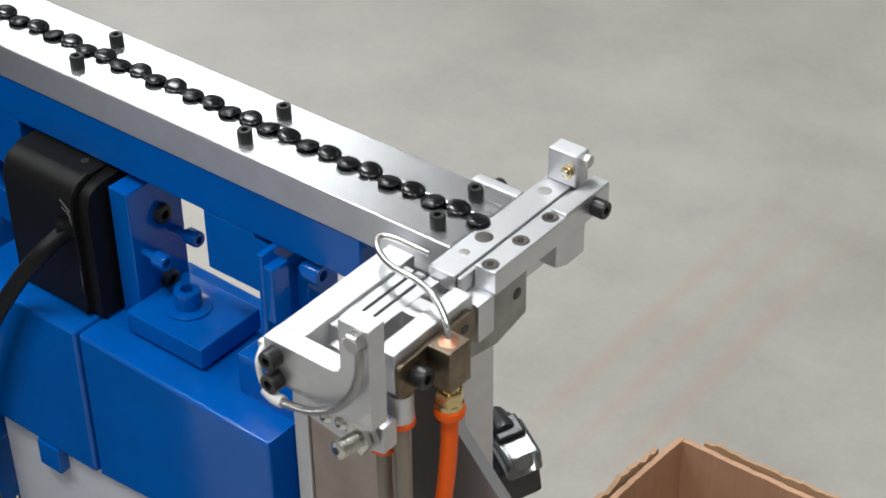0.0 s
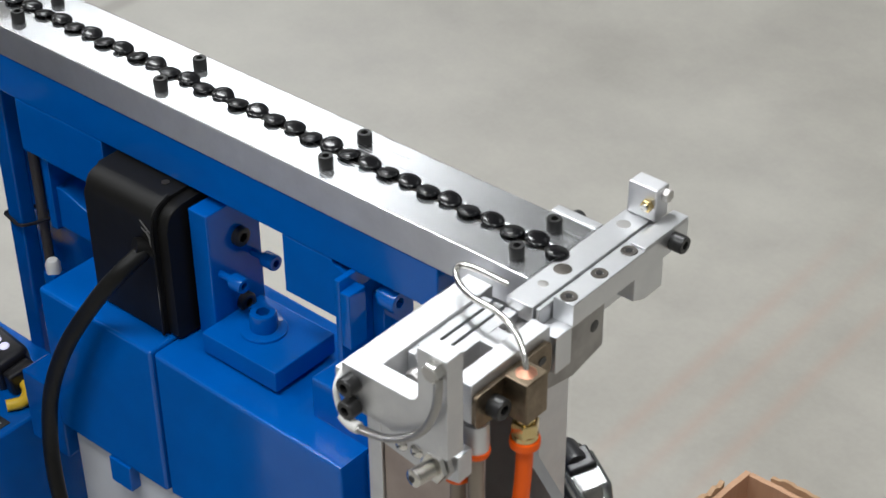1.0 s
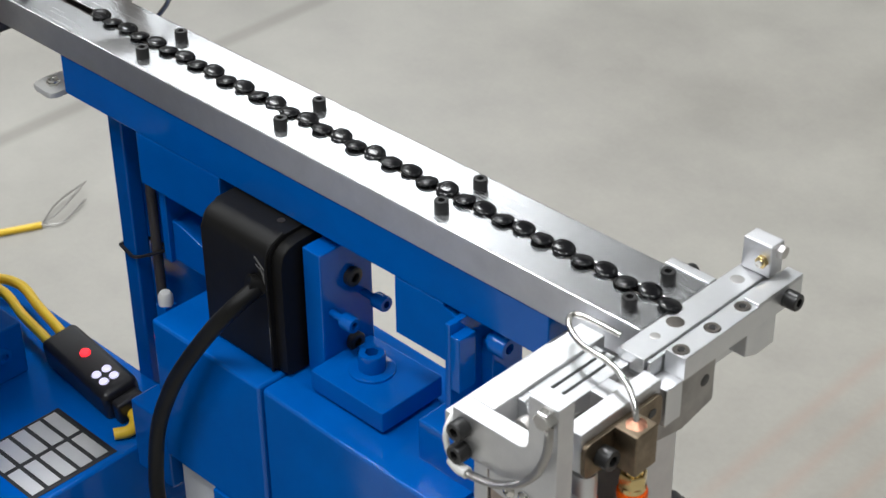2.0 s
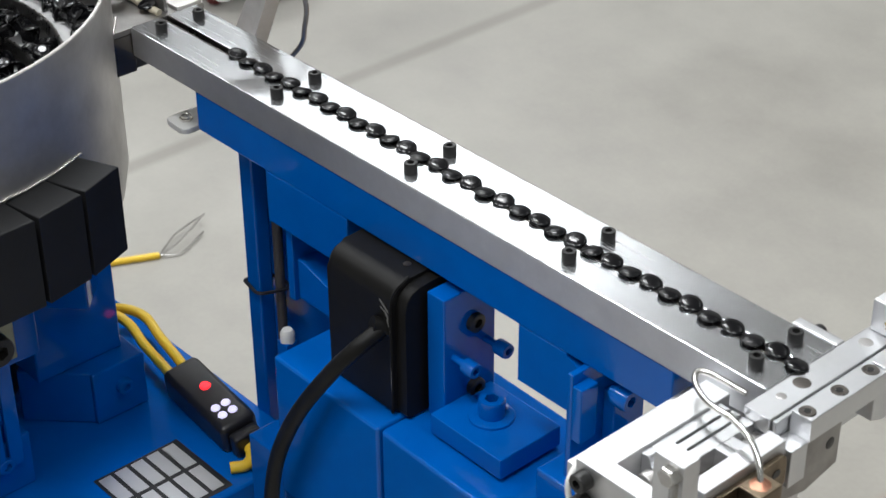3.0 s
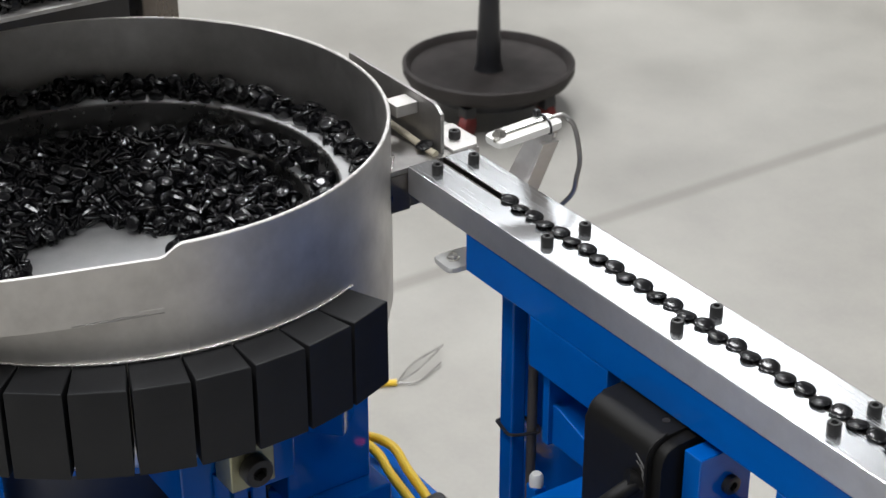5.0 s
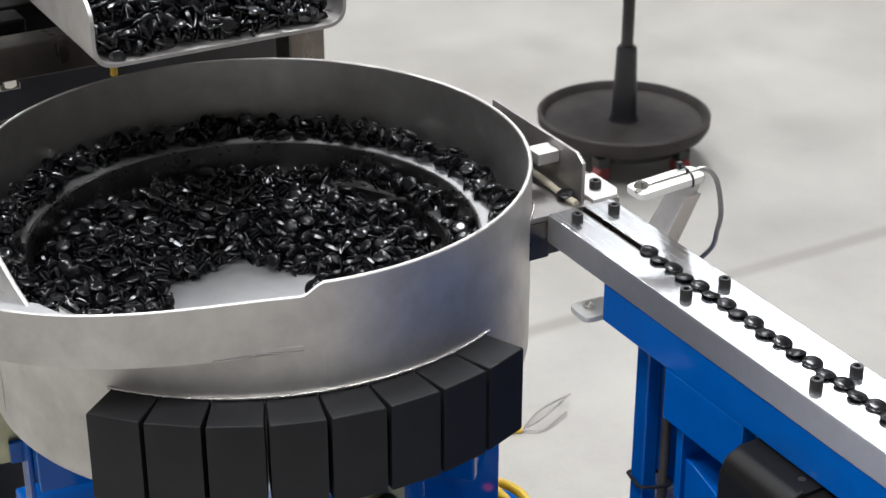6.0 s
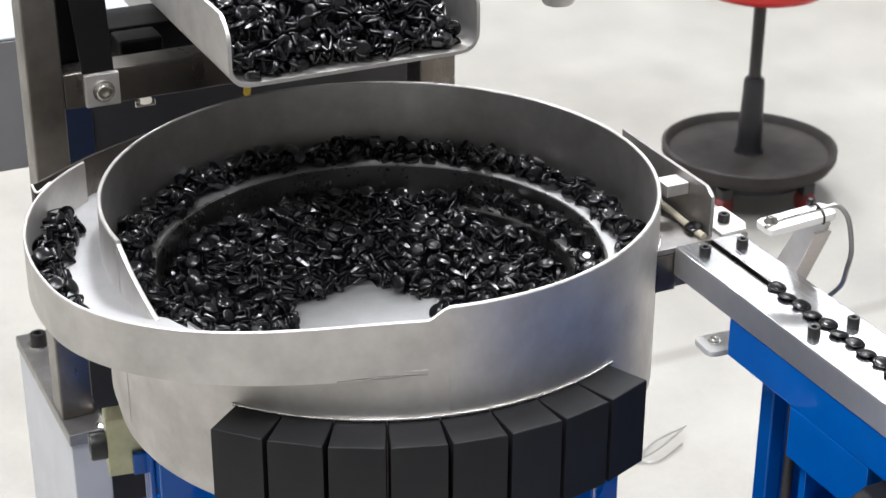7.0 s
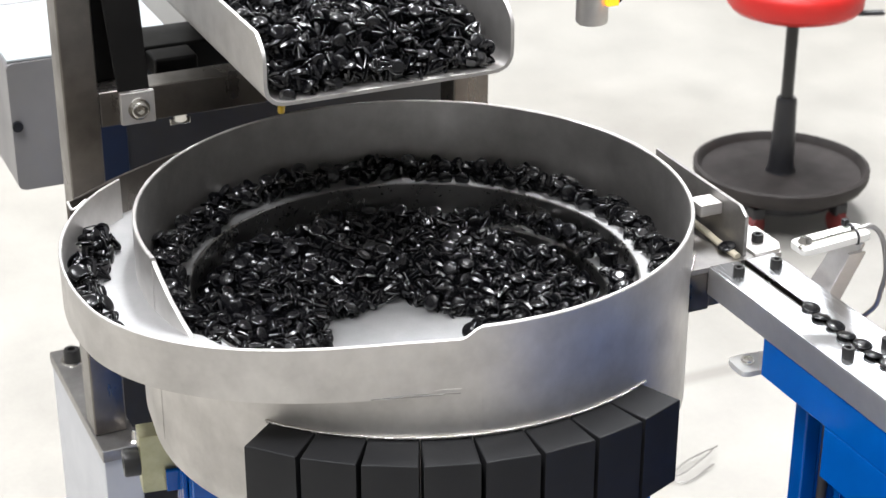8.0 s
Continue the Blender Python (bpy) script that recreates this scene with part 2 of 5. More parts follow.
def add_prism(bm, pts, axis, a, b, bevel=0.0):
    """A polygon in the plane across an axis, pushed from a to b along it."""
    def put(p, d):
        return {"x": (d, p[0], p[1]), "y": (p[0], d, p[1]), "z": (p[0], p[1], d)}[axis]
    lo = [bm.verts.new(put(p, a)) for p in pts]
    hi = [bm.verts.new(put(p, b)) for p in pts]
    fs = [bm.faces.new(lo), bm.faces.new(hi[::-1])]
    n = len(pts)
    for i in range(n):
        fs.append(bm.faces.new((lo[i], lo[(i + 1) % n], hi[(i + 1) % n], hi[i])))
    if bevel > 0:
        bmesh.ops.bevel(bm, geom=list({e for f in fs[:2] for e in f.edges}), offset=bevel, segments=2, affect="EDGES", profile=0.5)
    return bm


def prism(pts, axis, a, b, bevel=0.0006):
    return add_prism(bmesh.new(), pts, axis, a, b, bevel)


def rounded(pts, radii, n=5):
    """The polygon with its corners rounded."""
    out = []
    k = len(pts)
    for i in range(k):
        p, q, r = Vector(pts[i - 1]), Vector(pts[i]), Vector(pts[(i + 1) % k])
        rad = radii[i] if isinstance(radii, (list, tuple)) else radii
        if rad <= 0:
            out.append(tuple(q))
            continue
        a, b = (p - q).normalized(), (r - q).normalized()
        s, e = q + a * rad, q + b * rad
        for j in range(n + 1):
            t = j / n
            out.append(tuple((1 - t) ** 2 * s + 2 * t * (1 - t) * q + t * t * e))
    return out


def add_lathe(bm, prof, m=None, seg=24):
    """A profile of (radius, height) turned round z; m places it."""
    rings = []
    for r, z in prof:
        if r < 1e-7:
            rings.append([bm.verts.new((0, 0, z))])
        else:
            rings.append([bm.verts.new((r * math.cos(2 * math.pi * i / seg), r * math.sin(2 * math.pi * i / seg), z)) for i in range(seg)])
    for a, b in zip(rings, rings[1:]):
        for i in range(seg):
            j = (i + 1) % seg
            if len(a) == 1 and len(b) == 1:
                continue
            if len(a) == 1:
                bm.faces.new((a[0], b[i], b[j]))
            elif len(b) == 1:
                bm.faces.new((a[i], a[j], b[0]))
            else:
                bm.faces.new((a[i], a[j], b[j], b[i]))
    vs = [v for g in rings for v in g]
    if m is not None:
        bmesh.ops.transform(bm, matrix=m, verts=vs)
    return bm


def lathe(prof, m=None, seg=24):
    return add_lathe(bmesh.new(), prof, m, seg)


AXIS_X = pose(0, 0, 0, 0, 90, 0)
AXIS_NY = pose(0, 0, 0, 90, 0, 0)


def at(x, y, z, turn=None):
    return Matrix.Translation((x, y, z)) @ (turn if turn is not None else Matrix())


def smooth_path(pts, n=8):
    """Catmull-Rom through the points."""
    p = [Vector(q) for q in pts]
    p = [2 * p[0] - p[1]] + p + [2 * p[-1] - p[-2]]
    out = []
    for i in range(1, len(p) - 2):
        for j in range(n):
            t = j / n
            out.append(0.5 * ((2 * p[i]) + (p[i + 1] - p[i - 1]) * t + (2 * p[i - 1] - 5 * p[i] + 4 * p[i + 1] - p[i + 2]) * t * t
                              + (3 * p[i] - p[i - 1] - 3 * p[i + 1] + p[i + 2]) * t ** 3))
    out.append(p[-2])
    return out


def add_tube(bm, pts, r, seg=12, n=8, ends=True):
    path = smooth_path(pts, n)
    up = Vector((0.13, 0.21, 0.97))
    rings = []
    for i, p in enumerate(path):
        d = (path[min(i + 1, len(path) - 1)] - path[max(i - 1, 0)]).normalized()
        u = (up - d * up.dot(d)).normalized()
        up = u
        w = d.cross(u)
        rings.append([bm.verts.new(p + r * (u * math.cos(2 * math.pi * k / seg) + w * math.sin(2 * math.pi * k / seg))) for k in range(seg)])
    for a, b in zip(rings, rings[1:]):
        for k in range(seg):
            bm.faces.new((a[k], a[(k + 1) % seg], b[(k + 1) % seg], b[k]))
    if ends:
        bm.faces.new(rings[0])
        bm.faces.new(rings[-1][::-1])
    return bm


def tube(pts, r, seg=12, n=8):
    return add_tube(bmesh.new(), pts, r, seg, n)


def cap_screw(r, h, bm=None, m=None):
    """Socket head: a chamfered drum with a deep six-sided recess."""
    bm = bm or bmesh.new()
    hexr = r * 0.52
    add_lathe(bm, [(r * 0.97, 0), (r, h * 0.06), (r, h * 0.88), (r * 0.9, h), (r * 0.62, h)], m, 24)
    add_lathe(bm, [(r * 0.62, h), (hexr, h), (hexr, h * 0.35), (0, h * 0.35)], m, 6)
    add_lathe(bm, [(r * 0.62, h), (hexr, h - 0.00005)], m, 24)
    return bm


def hexagon(r, z0, z1, m=None, bm=None, hole=0.0):
    bm = bm or bmesh.new()
    c = (z1 - z0) * 0.12
    add_lathe(bm, [(hole, z0), (r * 0.93, z0), (r, z0 + c), (r, z1 - c), (r * 0.9, z1), (hole, z1)] if hole else
              [(0, z0), (r * 0.93, z0), (r, z0 + c), (r, z1 - c), (r * 0.9, z1), (0, z1)], m, 6)
    return bm


def pieces_mesh(name, verts, faces, m):
    me = bpy.data.meshes.new(name)
    me.from_pydata(verts, [], faces)
    me.materials.append(m)
    me.polygons.foreach_set("use_smooth", [True] * len(me.polygons))
    me.set_sharp_from_angle(angle=radians(45))
    return me


# ---- the hall ----
X0, X1, Y0, Y1, HZ = -11.0, 7.0, -9.0, 10.0, 6.6
ground = solo("ground", box(X0, X1, Y0, Y1, -0.2, 0.0, 0), CONCRETE, "sealed grey concrete hall floor with cloudy stains", "floor", kind="structure", smooth=None)
solo("ceiling", box(X0, X1, Y0, Y1, HZ, HZ + 0.2, 0), WALL, "grey painted hall ceiling", "ceiling", kind="structure", smooth=None)
solo("wall_north", box(X0, X1, Y1, Y1 + 0.2, 0, HZ, 0), WALL_WHITE, "white painted hall wall", "wall", kind="structure", smooth=None)
solo("wall_south", box(X0, X1, Y0 - 0.2, Y0, 0, HZ, 0), WALL_WHITE, "white painted hall wall", "wall", kind="structure", smooth=None)
solo("wall_west", box(X0 - 0.2, X0, Y0, Y1, 0, HZ, 0), WALL_WHITE, "white painted hall wall", "wall", kind="structure", smooth=None)
solo("wall_east", box(X1, X1 + 0.2, Y0, Y1, 0, HZ, 0), WALL_WHITE, "white painted hall wall", "wall", kind="structure", smooth=None)
# ---- inline track ----
TZ = 0.9
track = thing("feed_track", "long polished aluminium feed track with a central slot", "feed track", (-0.3, 0, TZ))


def tpart(parent, name, bm, m, label="", smooth=35):
    """A part given in world places under a thing that stands elsewhere."""
    ob = part(name, bm, m, parent, label, smooth)
    ob.matrix_parent_inverse = Matrix.Translation(parent.location).inverted()
    return ob


TX0, TX1, TW = -0.628, 0.0195, 0.0318
SLOT = 0.0036
for rail, y0, y1 in (("near_rail", -TW, -SLOT), ("far_rail", SLOT, TW)):
    ro = tpart(track, rail, box(TX0, TX1, y0, y1, 0.8746, TZ, 0.0012, 2), ALU_TOP)
    ro.data.materials.append(ALU_MATT)
    for p in ro.data.polygons:
        p.material_index = 0 if p.normal.z > 0.9 else 1
# strips added over the slot walls only to make the slot read dark
for y0, y1 in ((-SLOT, -SLOT + 0.0007), (SLOT - 0.0007, SLOT)):
    tpart(track, "slot_dark_strip", box(TX0 + 0.001, TX1 - 0.001, y0, y1, 0.8792, 0.8997, 0), STEEL_DARK, "", None)
tpart(track, "slot_floor", box(TX0 + 0.001, TX1 - 0.001, -SLOT - 0.002, SLOT + 0.002, 0.8752, 0.879, 0), BLACK_OXIDE)
screw_mesh = finish("track_screw", cap_screw(0.0049, 0.0072), BLACK_OXIDE, 40)
for sx in (0.0, -0.1524, -0.3048, -0.4553, -0.6046):
    for sy in (-0.0177, 0.0182):
        o = new("track_screw", screw_mesh)
        o.parent = track
        o.matrix_basis = Matrix.Translation((sx, sy, TZ)) @ pose(0, 0, 0, 0, 0, 40 * sx * 57 + 200 * sy)
        o.matrix_parent_inverse = Matrix.Translation(track.location).inverted()
        tagged(o, "black socket head screw")


# ---- push clips ----
HEAD_R = 0.0076


def clip_parts():
    head = lathe([(0, 0.0025), (0.0036, 0.0024), (0.0056, 0.0020), (0.0070, 0.0013), (HEAD_R, 0.0005), (HEAD_R, 0.0), (0.007, -0.0004), (0, -0.0004)], None, 20)
    stem = lathe([(0.0026, -0.0004), (0.0028, -0.0014), (0.0050, -0.0018), (0.0050, -0.0026), (0.0028, -0.0030), (0.0023, -0.0060), (0.0015, -0.0150), (0.0008, -0.0176), (0, -0.0178)], None, 10)
    for k in range(4):
        m = pose(0, 0, 0, 0, 0, 90 * k + 45)
        path = [(0.0066, -0.0052), (0.0064, -0.0078), (0.0050, -0.0112), (0.0030, -0.0148), (0.0010, -0.0178)]
        loops = []
        for i, (px, pz) in enumerate(path):
            w = (0.0013, 0.0015, 0.0015, 0.0013, 0.0008)[i]
            loops.append([stem.verts.new(m @ Vector((px + e * 0.00055, f * w, pz))) for e, f in ((1, -1), (1, 1), (-1, 1), (-1, -1))])
        for a, b in zip(loops, loops[1:]):
            for q in range(4):
                stem.faces.new((a[q], a[(q + 1) % 4], b[(q + 1) % 4], b[q]))
        stem.faces.new(loops[0])
        stem.faces.new(loops[-1][::-1])
    return head, stem


def make_clip(label):
    c = thing("push_clip", label, "plastic clip", (0, 0, 0), "clips queued along the track")
    h, s = clip_parts()
    part("head", h, CLIP, c, "", 50)
    part("stem", s, CLIP, c, "", 30)
    return c


clip = make_clip("glossy black domed plastic push clip hanging in the track slot")
rng = random.Random(4)
cx = 0.0170
first = True
turn = 1
while cx > -0.537:
    tilt = rng.uniform(-3, 3) + 6.0
    turn = -turn
    m = pose(cx, 0.0010 * turn + rng.uniform(-0.0007, 0.0007), TZ + 0.0008 + rng.uniform(0, 0.0006), 9 * turn + rng.uniform(-4, 4), tilt, rng.uniform(0, 90))
    if first:
        clip.matrix_basis = m
        first = False
    else:
        copy_thing(clip, m)
    cx -= 0.01655 + rng.uniform(-0.0002, 0.0003)


# ---- blue vibratory drive under the track ----
drive = thing("inline_drive", "glossy blue enamelled vibratory drive bolted under the track", "vibratory drive", (-0.25, 0, 0.6))
D = lambda name, bm, m=BLUE, label="", smooth=35: tpart(drive, name, bm, m, label, smooth)
D("top_bar", box(-0.545, -0.05, -0.0305, 0.0305, 0.8405, 0.8744, 0.0012))
D("left_bracket", box(-0.4585, -0.3622, -0.0302, 0.028, 0.796, 0.8402, 0.001))
D("right_bracket", prism([(-0.1842, 0.8402), (-0.1842, 0.7945), (-0.126, 0.7945), (-0.126, 0.8330), (-0.1392, 0.8366), (-0.1392, 0.8402)], "y", -0.0302, 0.02, 0.001))
D("bracket_bolt", lathe([(0, 0), (0.0075, 0), (0.0085, 0.002), (0.0085, 0.008), (0.006, 0.0095), (0, 0.0095)], at(-0.4585, -0.012, 0.824, pose(0, 0, 0, 0, -90, 0))))
# springs and uprights
D("leaf_spring", box(-0.447, -0.439, -0.024, 0.024, 0.728, 0.80, 0.001))
D("spring_foot", prism([(-0.439, 0.7295), (-0.355, 0.7295), (-0.355, 0.742), (-0.43, 0.765), (-0.439, 0.765)], "y", -0.02, 0.028, 0.001))
D("rear_web", box(-0.470, -0.350, 0.004, 0.028, 0.7288, 0.797, 0.001))
D("upright", box(-0.262, -0.2442, -0.042, 0.0062, 0.7288, 0.8332, 0.0012))
D("foot_plate", prism(rounded([(-0.2440, -0.056), (-0.1725, -0.056), (-0.1725, 0.002), (-0.2440, 0.002)], 0.0015, 2), "z", 0.7288, 0.7455, 0.001))
D("foot_bolt", cap_screw(0.0098, 0.0135, None, at(-0.2125, -0.0265, 0.7478)), BLUE, "blue painted socket bolt")
D("washer", lathe([(0.0095, 0.7456), (0.0165, 0.7456), (0.0165, 0.7472), (0.0155, 0.7478), (0.0095, 0.7478)], at(-0.2125, -0.0265, 0)))
for y, z in ((-0.0145, 0.8045), (-0.0142, 0.7493)):
    D("socket_bolt", cap_screw(0.0072, 0.005, None, at(-0.2442, y, z, AXIS_X)), BLACK_OXIDE, "black socket bolt")
for y, z, tz in ((-0.0335, 0.7825, -8), (-0.0028, 0.7845, -6)):
    b = lathe([(0, 0), (0.0027, 0), (0.0027, 0.008), (0.003, 0.011), (0.0056, 0.0125), (0.0059, 0.0135)], at(-0.2442, y, z, AXIS_X), 16)
    cap_screw(0.0059, 0.0105, b, at(-0.2442 + 0.0128, y, z, AXIS_X))
    D("jack_screw", b, BLUE, "blue painted protruding screw")
D("front_upright", box(-0.1238, -0.1190, -0.045, 0.013, 0.7238, 0.8402, 0.0008))
D("spring_pack", box(-0.1188, -0.1085, -0.016, 0.013, 0.7238, 0.8163, 0.001))
D("clamp_cap", box(-0.1188, -0.1105, -0.0455, -0.0300, 0.7900, 0.8330, 0.001))
b = lathe([(0, 0), (0.005, 0), (0.005, 0.004)], at(-0.104, -0.0235, 0.8265, AXIS_X), 16)
cap_screw(0.0078, 0.0125, b, at(-0.100, -0.0235, 0.8265, AXIS_X))
D("clamp_bolt", b, BLUE, "blue painted socket bolt")
# cast base
D("rear_base", box(-0.3925, -0.2715, -0.0815, 0.030, 0.598, 0.7285, 0.003, 3))
D("front_base", prism([(-0.2695, 0.727), (-0.092, 0.7235), (-0.092, 0.612), (-0.2695, 0.597)], "y", -0.080, 0.030, 0.003))
D("side_web", box(-0.574, -0.350, 0.0285, 0.040, 0.560, 0.8400, 0.001))
D("lower_ledge", box(-0.4375, -0.393, -0.079, 0.05, 0.560, 0.627, 0.002, 2))
D("raised_block", box(-0.142, -0.0565, -0.053, 0.03, 0.7215, 0.757, 0.002, 2))
D("end_block", box(-0.0915, -0.052, -0.0565, 0.05, 0.64, 0.7215, 0.002, 2))
D("base_clip", box(-0.335, -0.312, -0.083, -0.06, 0.575, 0.5985, 0.001))
D("pedestal", box(-0.386, -0.17, -0.074, 0.05, 0.0, 0.598, 0.003), GREY_PAINT, "light grey painted pedestal")
D("ledge_cap", lathe([(0, 0.012), (0.004, 0.0115), (0.006, 0.008), (0.006, 0)], at(-0.444, -0.03, 0.69)), WHITE, "white plastic cap")
D("cap_stud", box(-0.450, -0.438, -0.036, -0.024, 0.627, 0.691, 0.001), BLUE)

cover = thing("coil_cover", "scuffed black moulded cover over the drive coil", "cover", (-0.308, -0.03, 0.73))
C = lambda name, bm, m=RUBBER, label="", smooth=40: tpart(cover, name, bm, m, label, smooth)
C("shell", prism(rounded([(-0.062, 0.7292), (-0.062, 0.838), (-0.004, 0.8398), (-0.004, 0.7292)], [0.004, 0.016, 0.003, 0.003], 6), "x", -0.3465, -0.2755, 0.0035))
C("rim", prism(rounded([(-0.0585, 0.7292), (-0.0585, 0.8345), (-0.006, 0.838), (-0.006, 0.7292)], [0.004, 0.016, 0.003, 0.003], 6), "x", -0.2755, -0.2655, 0.0012))
C("seam_bead", tube([(-0.2765, -0.0628, 0.731), (-0.2765, -0.0628, 0.78), (-0.2765, -0.0628, 0.822), (-0.2768, -0.057, 0.8335), (-0.277, -0.045, 0.839)], 0.0011, 6))
C("grommet", lathe([(0.0078, -0.003), (0.0070, 0.001), (0.0066, 0.004), (0.0064, 0.010), (0, 0.010)], at(-0.286, -0.0600, 0.800, pose(0, 0, 0, 70, 0, -25)), 16))
SCUFF = paint("scuffed_rubber", (0.22, 0.215, 0.21), (0.10, 0.098, 0.096), 0.6, 500, 0.4)
for sx, sz, rz, ln, wd in ((-0.2835, 0.8190, 38, 0.0062, 0.0007), (-0.2805, 0.8120, 52, 0.0048, 0.0009), (-0.2790, 0.8050, 70, 0.0050, 0.0005), (-0.2850, 0.8155, 28, 0.0030, 0.0004)):
    C("scuff_mark", box(-ln, ln, -0.0002, 0.0002, -wd, wd, 0, 1, at(sx, -0.06235, sz) @ pose(0, 0, 0, 0, rz, 0)), SCUFF, "pale scuff in the moulding", None)
for e0, e1, er in ((0.742, 0.786, 0.0003), (0.792, 0.816, 0.00045)):
    C("edge_wear", tube([(-0.2764, -0.0634, e0), (-0.2761, -0.0636, 0.5 * (e0 + e1)), (-0.2766, -0.0633, e1)], er, 5), SCUFF, "worn edge of the moulding")
C("mould_mark", lathe([(0, 0.0003), (0.003, 0.0003), (0.003, 0)], at(-0.290, -0.035, 0.8389), 12), BRONZE, "worn brownish spot")

solo("power_cable", tube([(-0.286, -0.064, 0.799), (-0.291, -0.083, 0.788), (-0.311, -0.092, 0.760), (-0.347, -0.096, 0.706), (-0.374, -0.097, 0.650), (-0.388, -0.096, 0.595), (-0.390, -0.096, 0.55), (-0.382, -0.098, 0.48), (-0.378, -0.10, 0.30), (-0.40, -0.11, 0.05), (-0.45, -0.11, 0.0062)], 0.0062, 14, 8), RUBBER,
     "thick black rubber power cable drooping from the cover", "cable", smooth=60)

leg = thing("support_leg", "blue painted square tube leg with strapped conduit", "support leg", (-0.52, 0, 0))
tpart(leg, "tube", box(-0.5235, -0.5060, -0.0105, 0.0045, 0.0, 0.8405, 0.0025, 3), BLUE)
tpart(leg, "conduit", tube([(-0.5020, 0.0075, 0.838), (-0.5015, 0.0075, 0.74), (-0.5025, 0.0075, 0.55), (-0.5020, 0.0075, 0.30), (-0.5020, 0.0075, 0.01)], 0.0042, 10), CONDUIT, "dull grey brown conduit")
tpart(leg, "foot", box(-0.55, -0.48, -0.035, 0.035, 0.0, 0.008, 0.001), BLUE)
zt = bmesh.new()
add_tube(zt, [(-0.525, -0.0115, 0.700), (-0.515, -0.0122, 0.698), (-0.505, -0.0117, 0.697), (-0.4970, 0.004, 0.697), (-0.4965, 0.011, 0.697), (-0.505, 0.014, 0.698), (-0.525, 0.007, 0.700), (-0.5255, -0.003, 0.700), (-0.525, -0.0115, 0.700)], 0.0016, 6)
tpart(leg, "zip_tie", zt, PLASTIC, "black cable tie")

tab = thing("reflector_tab", "white mounting tab with a screw beside the blue bar", "bracket", (-0.59, 0, 0.81))
tm = at(-0.5945, -0.009, 0.8165) @ pose(0, 0, 0, 0, 0, -3)
plate = tpart(tab, "plate", prism(rounded([(-0.0140, -0.0120), (0.0140, -0.0120), (0.0140, 0.062), (-0.0140, 0.062)], [0.006, 0.006, 0, 0], 4), "z", 0, 0.005, 0.001), WHITE)
plate.matrix_basis = tm
b = hexagon(0.0058, 0.005, 0.0075, tm)
add_lathe(b, [(0.0042, 0.0075), (0.0042, 0.0095), (0.003, 0.0105), (0, 0.0108)], tm, 14)
tpart(tab, "screw", b, BRIGHT, "bright cross-head screw")
tpart(tab, "back_bar", box(-0.6060, -0.5352, 0.0405, 0.0520, 0.8105, 0.8163, 0.0006), WHITE)

# ---- fibre sensor on its bracket ----
sens = thing("sensor_bracket", "grey angled post with a white arm holding a fibre sensor", "sensor bracket", (-0.56, 0.045, 0.88))
S = lambda name, bm, m, label="", smooth=35: tpart(sens, name, bm, m, label, smooth)
S("post", prism([(-0.600, 0.8755), (-0.564, 0.8755), (-0.5315, 0.9470), (-0.5585, 0.9470)], "y", 0.0445, 0.0485, 0.0005), STEEL)
S("post_flange", prism([(-0.5645, 0.8755), (-0.5605, 0.8755), (-0.5295, 0.9405), (-0.5335, 0.9405)], "y", 0.0325, 0.0485, 0.0005), STEEL)
S("post_foot", box(-0.597, -0.56, 0.0319, 0.0485, 0.8748, 0.8790, 0.0005), ALU_MATT)
arm = prism(rounded([(-0.5610, -0.003), (-0.5385, -0.003), (-0.5305, 0.053), (-0.5530, 0.053)], 0.0045, 4), "z", 0.9408, 0.9463, 0.001)
for v in arm.verts:
    v.co.z += 0.15 * (v.co.y + 0.007)
S("arm", arm, WHITE)
S("fibre_sleeve", tube([(-0.549, 0.008, 0.9485), (-0.545, 0.035, 0.9525), (-0.5425, 0.050, 0.9548)], 0.0027, 12), BRIGHT, "steel sleeve")
S("sensor_nut", hexagon(0.0054, -0.0035, 0.0035, at(-0.5495, 0.004, 0.9482, pose(0, 0, 0, 75, 0, 8))), BRIGHT, "clear bright hex tip")
S("set_screw", hexagon(0.003, 0, 0.0025, at(-0.5455, -0.001, 0.9458)), BRIGHT)
b = bmesh.new()
add_tube(b, [(-0.5525, 0.043, 0.9470), (-0.5465, 0.0425, 0.9502), (-0.5405, 0.0425, 0.9500), (-0.5335, 0.0418, 0.9472), (-0.5330, 0.0418, 0.9395), (-0.5430, 0.0425, 0.9398), (-0.5530, 0.043, 0.9402), (-0.5525, 0.043, 0.9470)], 0.0011, 6)
add_box(b, -0.5555, -0.5505, 0.0405, 0.0455, 0.9465, 0.9525, 0.001)
for v in b.verts:
    v.co.z += 0.0075
S("zip_tie", b, PLASTIC, "black cable tie")
S("sensor_cable", tube([(-0.5425, 0.050, 0.9548), (-0.5395, 0.0590, 0.9560), (-0.5335, 0.0660, 0.946), (-0.5290, 0.069, 0.9200), (-0.5310, 0.068, 0.9020), (-0.5350, 0.068, 0.8870), (-0.5460, 0.066, 0.8720), (-0.57, 0.058, 0.84), (-0.58, 0.05, 0.6), (-0.57, 0.03, 0.2), (-0.56, 0.03, 0.003)], 0.0021, 10, 8), DULL, "thin grey armoured cable")

# ---- escapement at the end of the track ----
esc = thing("escapement", "machined aluminium escapement block across the track end", "escapement", (0.02, -0.04, 0.86))
E = lambda name, bm, m=ALU, label="", smooth=35: tpart(esc, name, bm, m, label, smooth)
